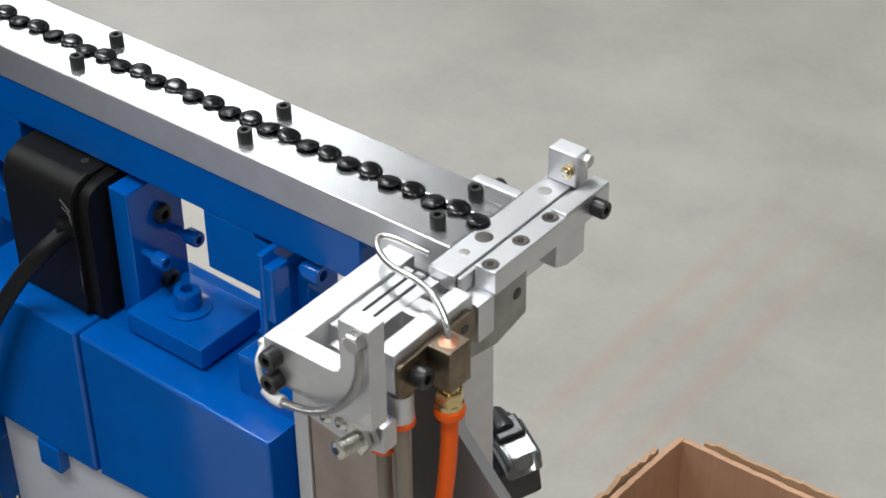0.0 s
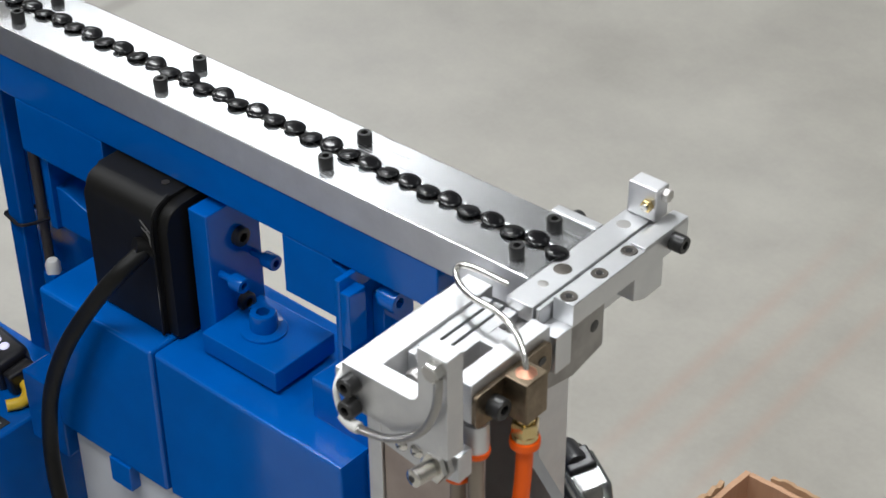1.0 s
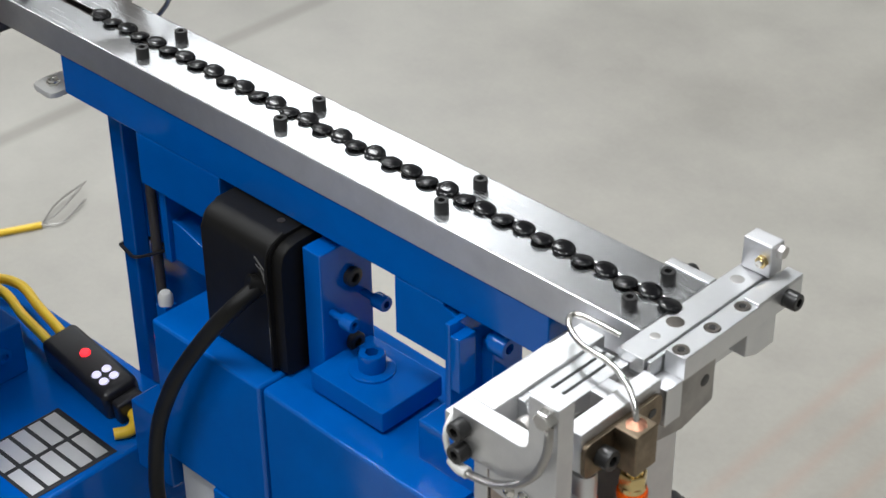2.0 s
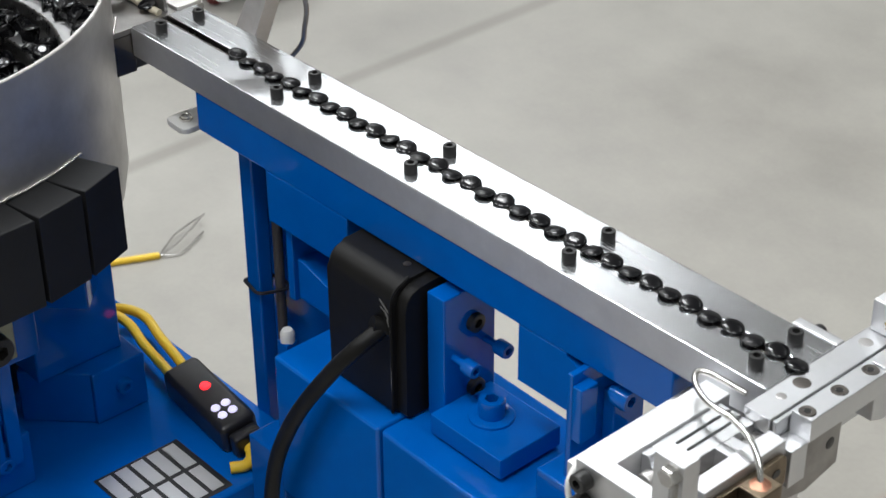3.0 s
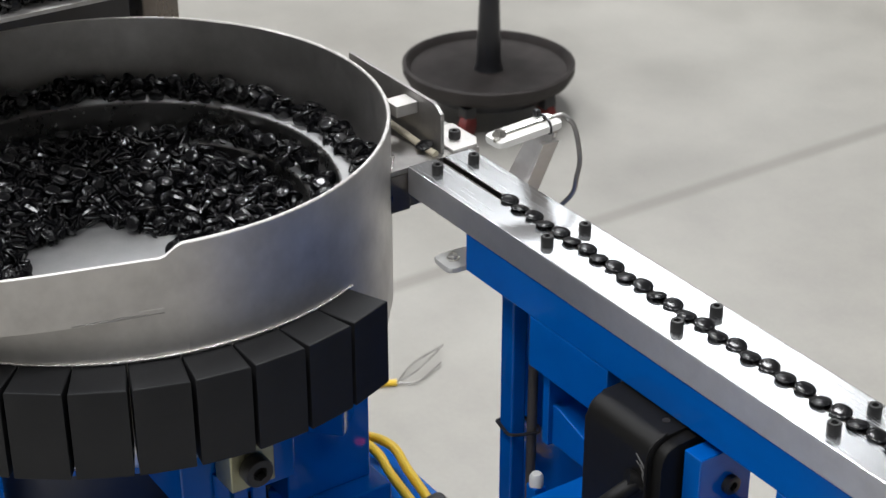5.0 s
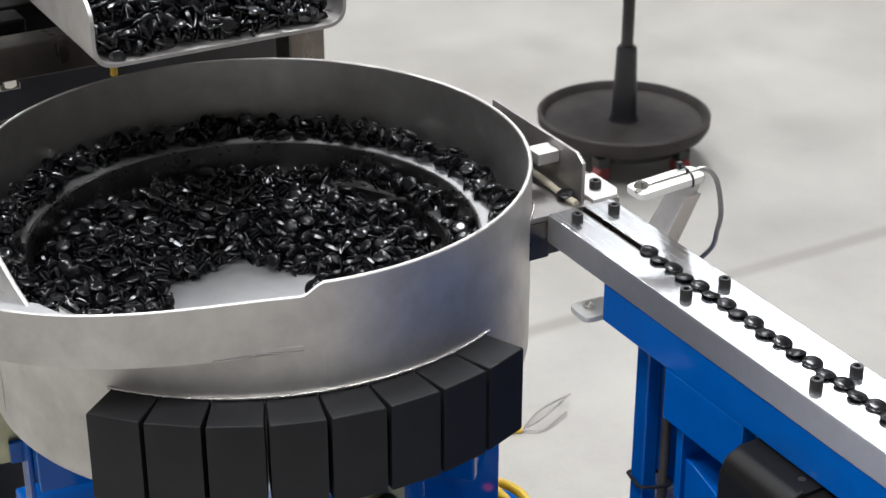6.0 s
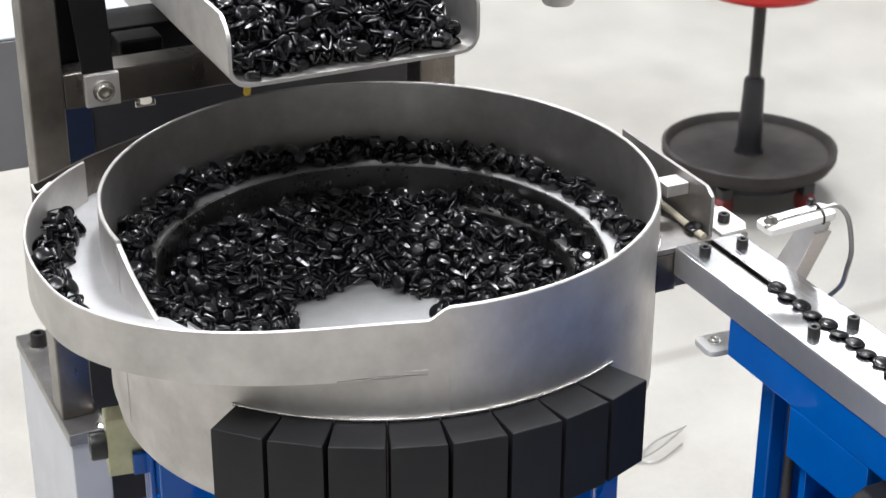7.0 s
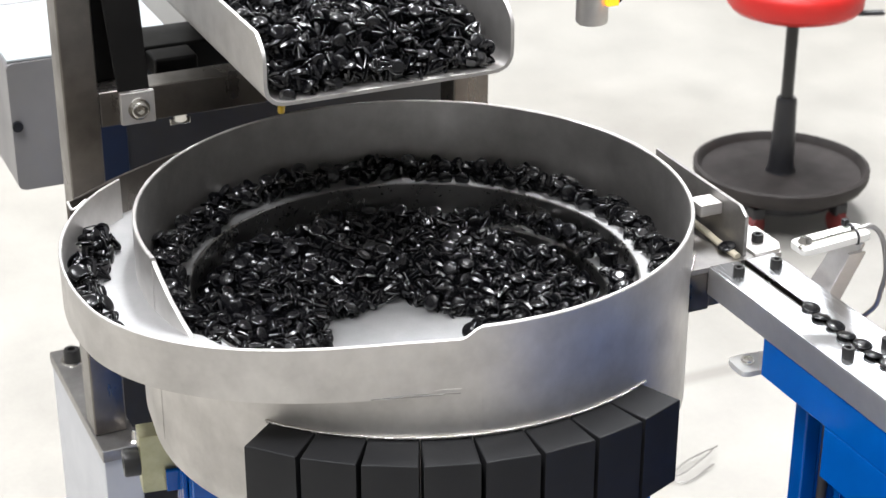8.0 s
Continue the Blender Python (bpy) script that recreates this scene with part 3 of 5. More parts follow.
# slide and its guides
E("slide_plate", box(0.0203, 0.0388, -0.0520, 0.0735, 0.889, 0.9000, 0.0005), ALU)
E("slide_gib", box(0.0394, 0.0421, -0.0500, 0.0735, 0.8868, 0.8985, 0.0004), ALU)
for sy, sr, sm_ in ((-0.0300, 0.0030, DULL), (-0.0115, 0.0052, STEEL_DARK), (0.0480, 0.0042, DULL)):
    E("index_pocket", lathe([(0, 0.0002), (sr, 0.0002), (sr + 0.0003, 0)], at(0.0290, sy, 0.9000), 20), sm_, "dark worn pocket in the slide")
E("rear_guide", box(-0.0136, 0.0200, 0.0322, 0.0402, 0.876, 0.9002, 0.0008))
E("guide_body", box(0.0203, 0.0420, -0.0520, 0.0600, 0.862, 0.8866, 0.0006))
E("guide_screw", cap_screw(0.0046, 0.007, None, at(-0.0020, 0.0402, 0.8930, pose(0, 0, 0, -90, 0, 0))), BLACK_OXIDE, "black socket screw")
E("clamp_bar", prism([(0.0431, -0.0385), (0.0572, -0.0385), (0.0572, 0.0745), (0.0452, 0.0745), (0.0452, 0.0315), (0.0431, 0.0315)], "z", 0.8868, 0.9025, 0.0006))
E("bar_riser", box(0.0462, 0.0572, 0.0300, 0.0745, 0.9026, 0.9042, 0.0004))
E("lower_ledge", box(0.0425, 0.0568, -0.0530, -0.0385, 0.862, 0.8878, 0.0006))
E("lower_block", prism([(-0.064, 0.8865), (-0.064, 0.852), (-0.030, 0.845), (-0.0015, 0.851), (-0.0015, 0.8865)], "x", 0.0200, 0.0527, 0.0008), DULL)
for ly in (-0.0110, -0.0420):
    E("socket_recess", lathe([(0, 0.0003), (0.0036, 0.0003), (0.0040, 0)], at(0.0527, ly, 0.8700, AXIS_X), 16), BLACK_OXIDE, "dark screw recess")
E("rear_stop", prism([(0.0225, 0.8866), (0.0225, 0.870), (0.034, 0.8655), (0.0515, 0.8655), (0.0515, 0.8866)], "x", 0.035, 0.0565, 0.0008))
for y in (-0.033, -0.0043, 0.0246):
    cs = E("countersunk_screw", lathe([(0.0022, 0.0002), (0.0024, 0.0009), (0.0046, 0.0010), (0.0052, 0.0004), (0.0052, 0)], at(0.0498, y, 0.9022), 20), STEEL_DARK, "flat countersunk screw")
    sub("hex_recess", lathe([(0, 0.0005), (0.0023, 0.0005), (0.0023, 0)], at(0.0498, y, 0.9027), 6), BLACK_OXIDE, cs)
E("end_screw", cap_screw(0.0058, 0.009, None, at(0.0572, 0.0590, 0.8948, AXIS_X)), BLACK_OXIDE, "black socket screw")
# upright stop tab at the far end
E("stop_tab", box(0.0222, 0.0430, 0.0605, 0.0735, 0.9001, 0.9222, 0.0012, 3), ALU_MATT)
E("stop_nut", hexagon(0.0042, 0, 0.0032, at(0.0375, 0.0605, 0.9110, AXIS_NY)), BRASS, "brassy hex nut")
E("stop_stud", lathe([(0, 0.0055), (0.0022, 0.0052), (0.0024, 0.0032)], at(0.0375, 0.0605, 0.9110, AXIS_NY), 12), BRIGHT)
E("stop_bolt", hexagon(0.0044, 0, 0.004, at(0.0430, 0.0690, 0.9165, AXIS_X)), STEEL, "grey hex bolt")
# long body towards the front
E("side_rail", box(-0.0144, 0.0040, -0.1375, -0.0440, 0.868, 0.895, 0.0007), ALU_MATT)
# dark material puts the shade of the grooves into the floor's colour
E("shaded_inner_floor", box(0.0041, 0.0400, -0.1110, -0.0525, 0.866, 0.8800, 0.0004), STEEL_DARK)
for x0, x1 in ((0.0042, 0.0112), (0.0130, 0.0192), (0.0210, 0.0290)):
    E("slide_ridge", box(x0, x1, -0.111, -0.0525, 0.8801, 0.8928, 0.0005), ALU)
E("pocket_block", box(0.0260, 0.0395, -0.0860, -0.0700, 0.8801, 0.8925, 0.0005))
E("cross_block", prism(rounded([(0.0042, 0.868), (0.0042, 0.8925), (0.0095, 0.8925), (0.0125, 0.8850), (0.0175, 0.8850), (0.0205, 0.8925), (0.0340, 0.8925), (0.0340, 0.868)], [0, 0, 0.001, 0.0015, 0.0015, 0.001, 0, 0], 3), "y", -0.1185, -0.1112, 0.0005))
E("cam_wheel", lathe([(0, 0.006), (0.005, 0.006), (0.0058, 0.005), (0.0058, 0)], at(0.0128, -0.1190, 0.8795, AXIS_NY), 24), STEEL, "grey steel roller")
plate = rounded([(-0.0144, 0.866), (-0.0144, 0.895), (0.0405, 0.895), (0.0405, 0.9326), (0.0605, 0.9326), (0.0605, 0.8655)],
                [0, 0.0004, 0.006, 0.0006, 0.0006, 0.0006], 5)
E("end_plate", prism(plate[::-1], "y", -0.1508, -0.1380, 0.0006), ALU_MATT)
E("arm_block", box(0.0404, 0.0528, -0.1220, -0.0535, 0.8680, 0.895, 0.0007), ALU_MATT)
for z in (0.8860, 0.8700):
    E("plate_screw", cap_screw(0.0060, 0.0085, None, at(-0.0060, -0.1508, z, AXIS_NY)), BLACK_OXIDE, "black socket screw")

# ---- air nozzle with hose ----
noz = thing("air_nozzle", "bent steel air tube brazed into a tarnished bronze block", "air nozzle", (0.06, -0.09, 0.87))
N = lambda name, bm, m, label="", smooth=35: tpart(noz, name, bm, m, label, smooth)
slotted = rounded([(-0.1222, 0.8655), (-0.1222, 0.8885), (-0.0560, 0.8885), (-0.0560, 0.8655)], 0.0045, 5)
N("mount_plate", prism(slotted, "x", 0.0531, 0.0562, 0.0005), BRONZE)
N("plate_slot", prism(rounded([(-0.0680, 0.8765), (-0.0680, 0.8815), (-0.0615, 0.8815), (-0.0615, 0.8765)], 0.0024, 5), "x", 0.0563, 0.0566, 0), BLACK_OXIDE, "", None)
N("mount_screw", cap_screw(0.0066, 0.0085, None, at(0.0563, -0.1085, 0.8760, AXIS_X)), BLACK_OXIDE, "black socket screw")
N("block", box(0.0563, 0.0722, -0.0985, -0.0800, 0.8625, 0.8900, 0.0008), BRONZE)
b = lathe([(0, 0.0022), (0.0024, 0.0018), (0.0040, 0.0009), (0.0052, 0.0004), (0.0060, 0.0), (0, -0.0004)], at(0.0640, -0.0890, 0.8901), 28)
for v in b.verts:
    v.co += Vector((noise.noise(v.co * 900), noise.noise(v.co * 900 + Vector((7, 0, 0))), 0.5 * noise.noise(v.co * 700))) * 0.0010
N("braze_bead", b, COPPER, "splashed copper braze", 80)
N("bent_tube", tube([(0.0640, -0.0890, 0.889), (0.0620, -0.0875, 0.895), (0.0561, -0.0836, 0.9010), (0.046, -0.0791, 0.9062), (0.030, -0.0753, 0.908), (0.0113, -0.0738, 0.908), (-0.0030, -0.0672, 0.909), (-0.0090, -0.0606, 0.910), (-0.0078, -0.0556, 0.910), (0.0035, -0.0525, 0.909), (0.0194, -0.0495, 0.9062)], 0.0019, 14, 8), BRIGHT, "bent bright steel tube", 60)
hx, hy = 0.0640, -0.0890
N("hex_fitting", hexagon(0.0084, 0.8470, 0.8565, at(hx, hy, 0)), BRASS, "bright brass hex fitting")
N("fitting_neck", lathe([(0.0078, 0.8480), (0.0078, 0.8446), (0.0056, 0.8442), (0.0056, 0.8624), (0.0050, 0.8625)], at(hx, hy, 0), 20), BRASS)
N("release_collar", lathe([(0.0060, 0.8385), (0.0086, 0.8387), (0.0091, 0.8405), (0.0088, 0.8440), (0.0055, 0.8445)], at(hx, hy, 0), 24), ORANGE, "orange red push-in collar")
N("hose", tube([(hx, hy, 0.8500), (hx, hy, 0.835), (0.0638, -0.0900, 0.812), (0.0628, -0.0925, 0.785), (0.0605, -0.0955, 0.755), (0.056, -0.098, 0.70), (0.05, -0.1, 0.60), (0.05, -0.105, 0.40), (0.06, -0.12, 0.12), (0.09, -0.16, 0.0052), (0.2, -0.22, 0.0052)], 0.0050, 16, 8), ORANGE, "bright orange hose", 60)

# ---- proximity switch with its braided lead ----
prox = thing("proximity_switch", "threaded steel proximity switch locked in the end plate", "sensor", (0.04, -0.15, 0.85))
P = lambda name, bm, m, label="", smooth=35: tpart(prox, name, bm, m, label, smooth)
P("lead_nut", hexagon(0.0062, 0, 0.0075, at(0.0545, -0.1500, 0.9262, AXIS_NY)), BRIGHT, "steel hex nut")
P("nut_face", lathe([(0, 0.0004), (0.0046, 0.0004), (0.0048, 0)], at(0.0545, -0.1575, 0.9262, AXIS_NY), 20), STEEL, "turned steel face")
P("braided_lead", tube([(0.0575, -0.1540, 0.9225), (0.0592, -0.1565, 0.9160), (0.0580, -0.1570, 0.9050), (0.0515, -0.1570, 0.8895), (0.0396, -0.1570, 0.8758), (0.0230, -0.1570, 0.8655), (0.0085, -0.1570, 0.8619), (0.0010, -0.1570, 0.8612)], 0.0025, 12, 8), BRAID, "braided steel lead", 60)
P("lead_sleeve", tube([(0.0025, -0.1570, 0.8612), (-0.0040, -0.1570, 0.8612), (-0.0105, -0.1565, 0.8640)], 0.0036, 12), WHITE, "white sleeve")
P("thin_lead", tube([(-0.0105, -0.1565, 0.8640), (-0.0142, -0.1560, 0.8715), (-0.0165, -0.1540, 0.8800), (-0.0180, -0.1460, 0.8850), (-0.0150, -0.1390, 0.8850)], 0.0018, 8), WHITE, "white lead")
pm = at(0.0480, -0.1260, 0.8480, pose(0, 0, 0, 84, 0, -6))
b = bmesh.new()
prof = [(0, 0.036)]
prof.append((0.0022, 0.036))
prof.append((0.0044, 0.0355))
for k in range(9):
    z = 0.0350 - k * 0.0019
    prof += [(0.0053, z), (0.0054, z - 0.0007), (0.0042, z - 0.0011), (0.0042, z - 0.0016)]
prof += [(0.0043, 0.0)]
add_lathe(b, prof, pm, 20)
brl = P("barrel", b, BRIGHT, "bright threaded barrel")
sub("barrel_socket", lathe([(0, 0.0363), (0.0022, 0.0363), (0.0022, 0.036)], pm, 10), BLACK_OXIDE, brl)
sub("lock_nut", hexagon(0.0092, 0.0175, 0.0215, pm), BRIGHT, brl, "bright lock nut")
sub("rear_nut", hexagon(0.0092, 0.0125, 0.0165, pm), STEEL, brl)

# ---- stand that carries the escapement ----
stand = thing("escapement_stand", "aluminium plate stand carrying the escapement", "stand", (0.0, -0.06, 0))
T = lambda name, bm, m=ALU, label="", smooth=35: tpart(stand, name, bm, m, label, smooth)
T("side_plate", box(-0.0410, -0.0300, -0.1060, -0.0300, 0.0, 0.8560, 0.0008), ALU_MATT)
# brown here is a painted reflection of the carton
T("front_plate", box(-0.0297, 0.0420, -0.1040, -0.0960, 0.0, 0.8560, 0.0008), PLATE, "bare metal plate")
T("column", box(0.0090, 0.0330, -0.0420, -0.0060, 0.0, 0.8440, 0.0015), ALU_MATT)
T("gusset", prism([(-0.0290, 0.8440), (-0.0290, 0.40), (0.1900, 0.40), (0.1900, 0.626), (0.0425, 0.790), (0.0425, 0.8440)], "y", -0.0560, -0.0480, 0.0006), ALU_MATT, "slanting gusset plate")
T("cap_plate", box(-0.0410, 0.0420, -0.1300, -0.0060, 0.8561, 0.8659, 0.0006))
T("sensor_block", prism([(-0.0005, 0.837), (-0.0005, 0.8560), (0.0560, 0.8560), (0.0560, 0.838), (0.0300, 0.832)], "y", -0.1370, -0.1250, 0.0008), ALU_MATT)
for x, z in ((0.0150, 0.8437), (0.0262, 0.8447)):
    bs = T("button_screw", lathe([(0, 0.0026), (0.0022, 0.0025), (0.0042, 0.0012), (0.0046, 0)], at(x, -0.1370, z, AXIS_NY), 16), BRIGHT, "bright button-head screw")
    sub("screw_drive", box(-0.0018, 0.0018, -0.0005, 0.0005, 0.0026, 0.0030, 0, 1, at(x, -0.1370, z, AXIS_NY) @ pose(0, 0, 0, 0, 0, 35)), BLACK_OXIDE, bs, "", None)
T("base_foot", box(-0.06, 0.17, -0.13, 0.02, 0.0, 0.010, 0.001), ALU_MATT)
T("gusset_leg", box(0.1420, 0.1540, -0.0560, -0.0480, 0.010, 0.4000, 0.0006), ALU_MATT)

for tx, ty, tz, bend in ((0.0478, -0.1120, 0.8400, -0.004), (0.0345, -0.1120, 0.8150, -0.004)):
    fit_ = thing("push_in_fitting", "small fitting with red collar and translucent tube", "air fitting", (tx, ty, tz), "air fittings under the escapement")
    tpart(fit_, "body", lathe([(0, 0.022), (0.0072, 0.022), (0.0076, 0.018), (0.0076, 0.003), (0, 0.003)], at(tx, ty, tz), 18), ALU_MATT, "pale fitting body")
    tpart(fit_, "collar", lathe([(0.005, -0.001), (0.0078, -0.001), (0.0084, 0.001), (0.0082, 0.003), (0, 0.003)], at(tx, ty, tz), 20), ORANGE, "red collar")
    tpart(fit_, "tube", tube([(tx, ty, tz), (tx, ty, tz - 0.03), (tx + 0.003, ty + bend * 0.2, tz - 0.08), (tx + 0.010, ty + bend, tz - 0.15), (tx + 0.01, ty + bend, tz - 0.45), (tx + 0.02, ty + bend, 0.006)], 0.0046, 12), CLEAR_TUBE, "translucent tube", 60)

# ---- clear air regulator behind the stand ----
valve = thing("air_regulator", "black and clear plastic air regulator beside the stand", "regulator", (0.0, 0.05, 0.68))
V = lambda name, bm, m, label="", smooth=35: tpart(valve, name, bm, m, label, smooth)
vm = at(0.006, 0.05, 0.682) @ pose(0, 0, 0, 10, 8, -28)
V("body", box(-0.034, 0.014, -0.016, 0.014, -0.042, -0.005, 0.003, 2, vm), PLASTIC)
V("bowl", box(-0.010, 0.024, -0.013, 0.013, -0.004, 0.016, 0.003, 2, vm), CLEAR, "clear polycarbonate bowl")
V("inner_core", box(-0.004, 0.018, -0.007, 0.007, 0.0, 0.010, 0.002, 2, vm), STEEL_DARK)
V("elbow", lathe([(0, 0.018), (0.008, 0.018), (0.0095, 0.014), (0.0095, -0.006), (0, -0.006)], vm @ at(-0.016, -0.002, 0.010, pose(0, 0, 0, 0, 70, 0)), 16), PLASTIC)
V("top_cap", box(-0.012, 0.006, -0.010, 0.010, 0.012, 0.020, 0.002, 2, vm), PLASTIC)
V("bolt", lathe([(0, 0.004), (0.004, 0.0035), (0.0045, 0)], vm @ at(-0.014, -0.014, -0.016, AXIS_NY), 14), BRIGHT)
V("mount_rod", tube([(0.004, 0.05, 0.64), (0.006, 0.05, 0.50), (0.006, 0.05, 0.25), (0.006, 0.05, 0.0)], 0.007, 10), PLASTIC)

# ---- cardboard carton on the floor ----
carton = thing("cardboard_box", "open brown cardboard box with torn top edges", "cardboard box", (0.07, 0.34, 0))
K = lambda name, bm, m=CARD, label="", smooth=None: tpart(carton, name, bm, m, label, smooth)


def torn_wall(p, q, z0, z1, thick, seed, n=90, rough=0.0012):
    """An upright sheet from p to q with a ragged top and a bulge."""
    rr = random.Random(seed)
    p, q = Vector(p), Vector(q)
    d = (q - p)
    nrm = Vector((d.y, -d.x)).normalized() * thick
    bm = bmesh.new()
    cols = []
    for i in range(n + 1):
        t = i / n
        b0 = p + d * t + nrm.normalized() * 0.006 * math.sin(math.pi * t)
        zt = z1 + rough * (1.1 * noise.noise((t * 9, seed, 0)) + 0.7 * noise.noise((t * 31, seed, 4)) + rr.uniform(-0.12, 0.12)) + 0.003 * math.sin(4 * t + seed)
        cols.append([bm.verts.new((b0.x, b0.y, z0)), bm.verts.new((b0.x, b0.y, zt)), bm.verts.new((b0.x + nrm.x, b0.y + nrm.y, zt + rr.uniform(-0.0004, 0.0004))), bm.verts.new((b0.x + nrm.x, b0.y + nrm.y, z0))])
    for a, b in zip(cols, cols[1:]):
        for k in range(4):
            bm.faces.new((a[k], a[(k + 1) % 4], b[(k + 1) % 4], b[k]))
    bm.faces.new(cols[0])
    bm.faces.new(cols[-1][::-1])
    return bm


bx0, bx1, by0, by1, bz = -0.113, 0.26, 0.17, 0.5025, 0.30
K("bottom", box(bx0, bx1, by0, by1, 0.0, 0.006, 0))
K("far_wall", torn_wall((bx0, by1), (bx1, by1), 0.006, bz, -0.006, 3))
K("side_wall", torn_wall((bx0, by0), (bx0, by1 + 0.0045), 0.006, bz, -0.006, 5))
K("near_wall", torn_wall((bx0, by0), (bx1, by0), 0.006, bz, 0.006, 7))
K("right_wall", torn_wall((bx1, by0), (bx1, by1 - 0.007), 0.006, bz, 0.006, 9))
K("folded_flap", torn_wall((bx0 - 0.010, by0 + 0.02), (bx0 - 0.009, by1 - 0.03), 0.17, bz + 0.006, -0.005, 11, 110, 0.0060), CARD_EDGE, "torn pale flap folded outwards")
K("torn_edge", torn_wall((bx0 + 0.02, by1 + 0.008), (bx1, by1 + 0.008), bz - 0.03, bz + 0.002, -0.004, 13, 110, 0.0040), CARD_EDGE, "torn pale paper edge")

# ---- bowl of the feeder ----
BC = Vector((-0.7687, -0.2332))
BR, RIM = 0.2323, 0.940
PAN_RIM, PAN_Z = 0.931, 0.894
SHELF_R, SHELF_Z = 0.190, 0.874
FLOOR_Z = 0.820


def pan_r(deg):
    """Distance from the bowl's axis to the outer pan wall at an angle: a spiral that runs out into the round wall."""
    if deg > -77:
        return BR + 0.034 * (1 + math.cos(math.pi * min(1.0, (deg + 77) / 60)))
    d = -77 - deg
    return BR + 0.068 - 0.00028 * d - 1.5e-7 * d ** 3


def skirt_r(deg):
    t = min(1.0, max(0.0, (-119 - deg) / 58))
    return 0.2965 + (BR - 0.2965) * (t ** 0.8) - 0.006 * math.sin(math.pi * t)


def sheet(rfun, a0, a1, zlo, zhi, thick=0.0038, step=2.0, lip=True):
    """An upright curved sheet round the bowl's axis with a softened top edge."""
    bm = bmesh.new()
    n = max(2, int(abs(a1 - a0) / step))
    cols = []
    for i in range(n + 1):
        a = a0 + (a1 - a0) * i / n
        c, s = math.cos(radians(a)), math.sin(radians(a))
        r, lo, hi = rfun(a), zlo(a), zhi(a)
        e = 0.0008
        prof = [(r, lo), (r, hi - e), (r - e, hi), (r - thick + e, hi), (r - thick, hi - e), (r - thick, lo)]
        cols.append([bm.verts.new((BC.x + q * c, BC.y + q * s, z)) for q, z in prof])
    for a, b in zip(cols, cols[1:]):
        for k in range(6):
            bm.faces.new((a[k], a[(k + 1) % 6], b[(k + 1) % 6], b[k]))
    bm.faces.new(cols[0])
    bm.faces.new(cols[-1][::-1])
    return bm


def ring(r0fun, r1fun, a0, a1, z, thick=0.003, step=3.0, slope=0.0):
    """A flat ledge between two radii."""
    bm = bmesh.new()
    n = int(abs(a1 - a0) / step)
    cols = []
    for i in range(n + 1):
        a = a0 + (a1 - a0) * i / n
        c, s = math.cos(radians(a)), math.sin(radians(a))
        r0, r1, zz = r0fun(a), r1fun(a), z(a) if callable(z) else z
        cols.append([bm.verts.new((BC.x + q * c, BC.y + q * s, h)) for q, h in ((r0, zz), (r1, zz - slope), (r1, zz - slope - thick), (r0, zz - thick))])
    for a, b in zip(cols, cols[1:]):
        for k in range(4):
            bm.faces.new((a[k], a[(k + 1) % 4], b[(k + 1) % 4], b[k]))
    bm.faces.new(cols[0])
    bm.faces.new(cols[-1][::-1])
    return bm


bowl = thing("feeder_bowl", "brushed stainless steel vibratory feeder bowl full of clips", "feeder bowl", (BC.x, BC.y, 0.745))
B = lambda name, bm, m=STEEL, label="", smooth=30: tpart(bowl, name, bm, m, label, smooth)


def high_top(a):
    if a < 275:
        return RIM
    t = (a - 275) / 14.0
    return RIM - 0.003 - t * (RIM - 0.003 - PAN_Z - 0.0005)


def front_step(a):
    return RIM if a > -11.5 else (PAN_RIM if a < -14.5 else PAN_RIM + (a + 14.5) / 3 * (RIM - PAN_RIM))


# the tall wall, from the step round the back to the sloping cut
walls = [B("tall_wall", sheet(lambda a: BR, -11, 275, lambda a: 0.776, lambda a: RIM)),
         B("cut_wall", sheet(lambda a: BR - 0.0005, 275, 289, lambda a: PAN_Z - 0.004, high_top))]
# inner faces get the darker copy: shade put into the colour
for wall in walls:
    wall.data.materials.append(STEEL_INNER)
    for p in wall.data.polygons:
        p.material_index = 1 if p.normal.x * (p.center.x - BC.x) + p.normal.y * (p.center.y - BC.y) < -0.1 else 0
B("pan_wall", sheet(pan_r, -128, -11, lambda a: 0.8840 + 0.0045 * min(1.0, max(0.0, (-18 - a) / 40)), front_step, 0.0028, 1.0))
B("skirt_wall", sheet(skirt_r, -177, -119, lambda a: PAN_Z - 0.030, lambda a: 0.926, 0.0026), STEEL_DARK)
B("skirt_return", tube([(BC.x + 0.2955 * math.cos(radians(-119)), BC.y + 0.2955 * math.sin(radians(-119)), 0.926), (BC.x + 0.288 * math.cos(radians(-117)), BC.y + 0.288 * math.sin(radians(-117)), 0.926 - 0.002), (BC.x + 0.281 * math.cos(radians(-120)), BC.y + 0.281 * math.sin(radians(-120)), 0.926 + 0.0005)], 0.0012, 8))
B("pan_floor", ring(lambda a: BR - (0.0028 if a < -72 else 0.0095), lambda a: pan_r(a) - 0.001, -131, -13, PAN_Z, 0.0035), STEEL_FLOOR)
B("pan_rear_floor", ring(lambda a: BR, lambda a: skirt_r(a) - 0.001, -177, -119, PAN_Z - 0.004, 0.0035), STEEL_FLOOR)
B("lower_wall", lathe([(BR - 0.0004, PAN_Z - 0.006), (BR - 0.0004, 0.775), (BR - 0.004, 0.756), (BR - 0.014, 0.747), (0, 0.745), (0, 0.751), (BR - 0.016, 0.752), (BR - 0.004, 0.78), (BR - 0.003, PAN_Z - 0.006)], at(BC.x, BC.y, 0), 120))
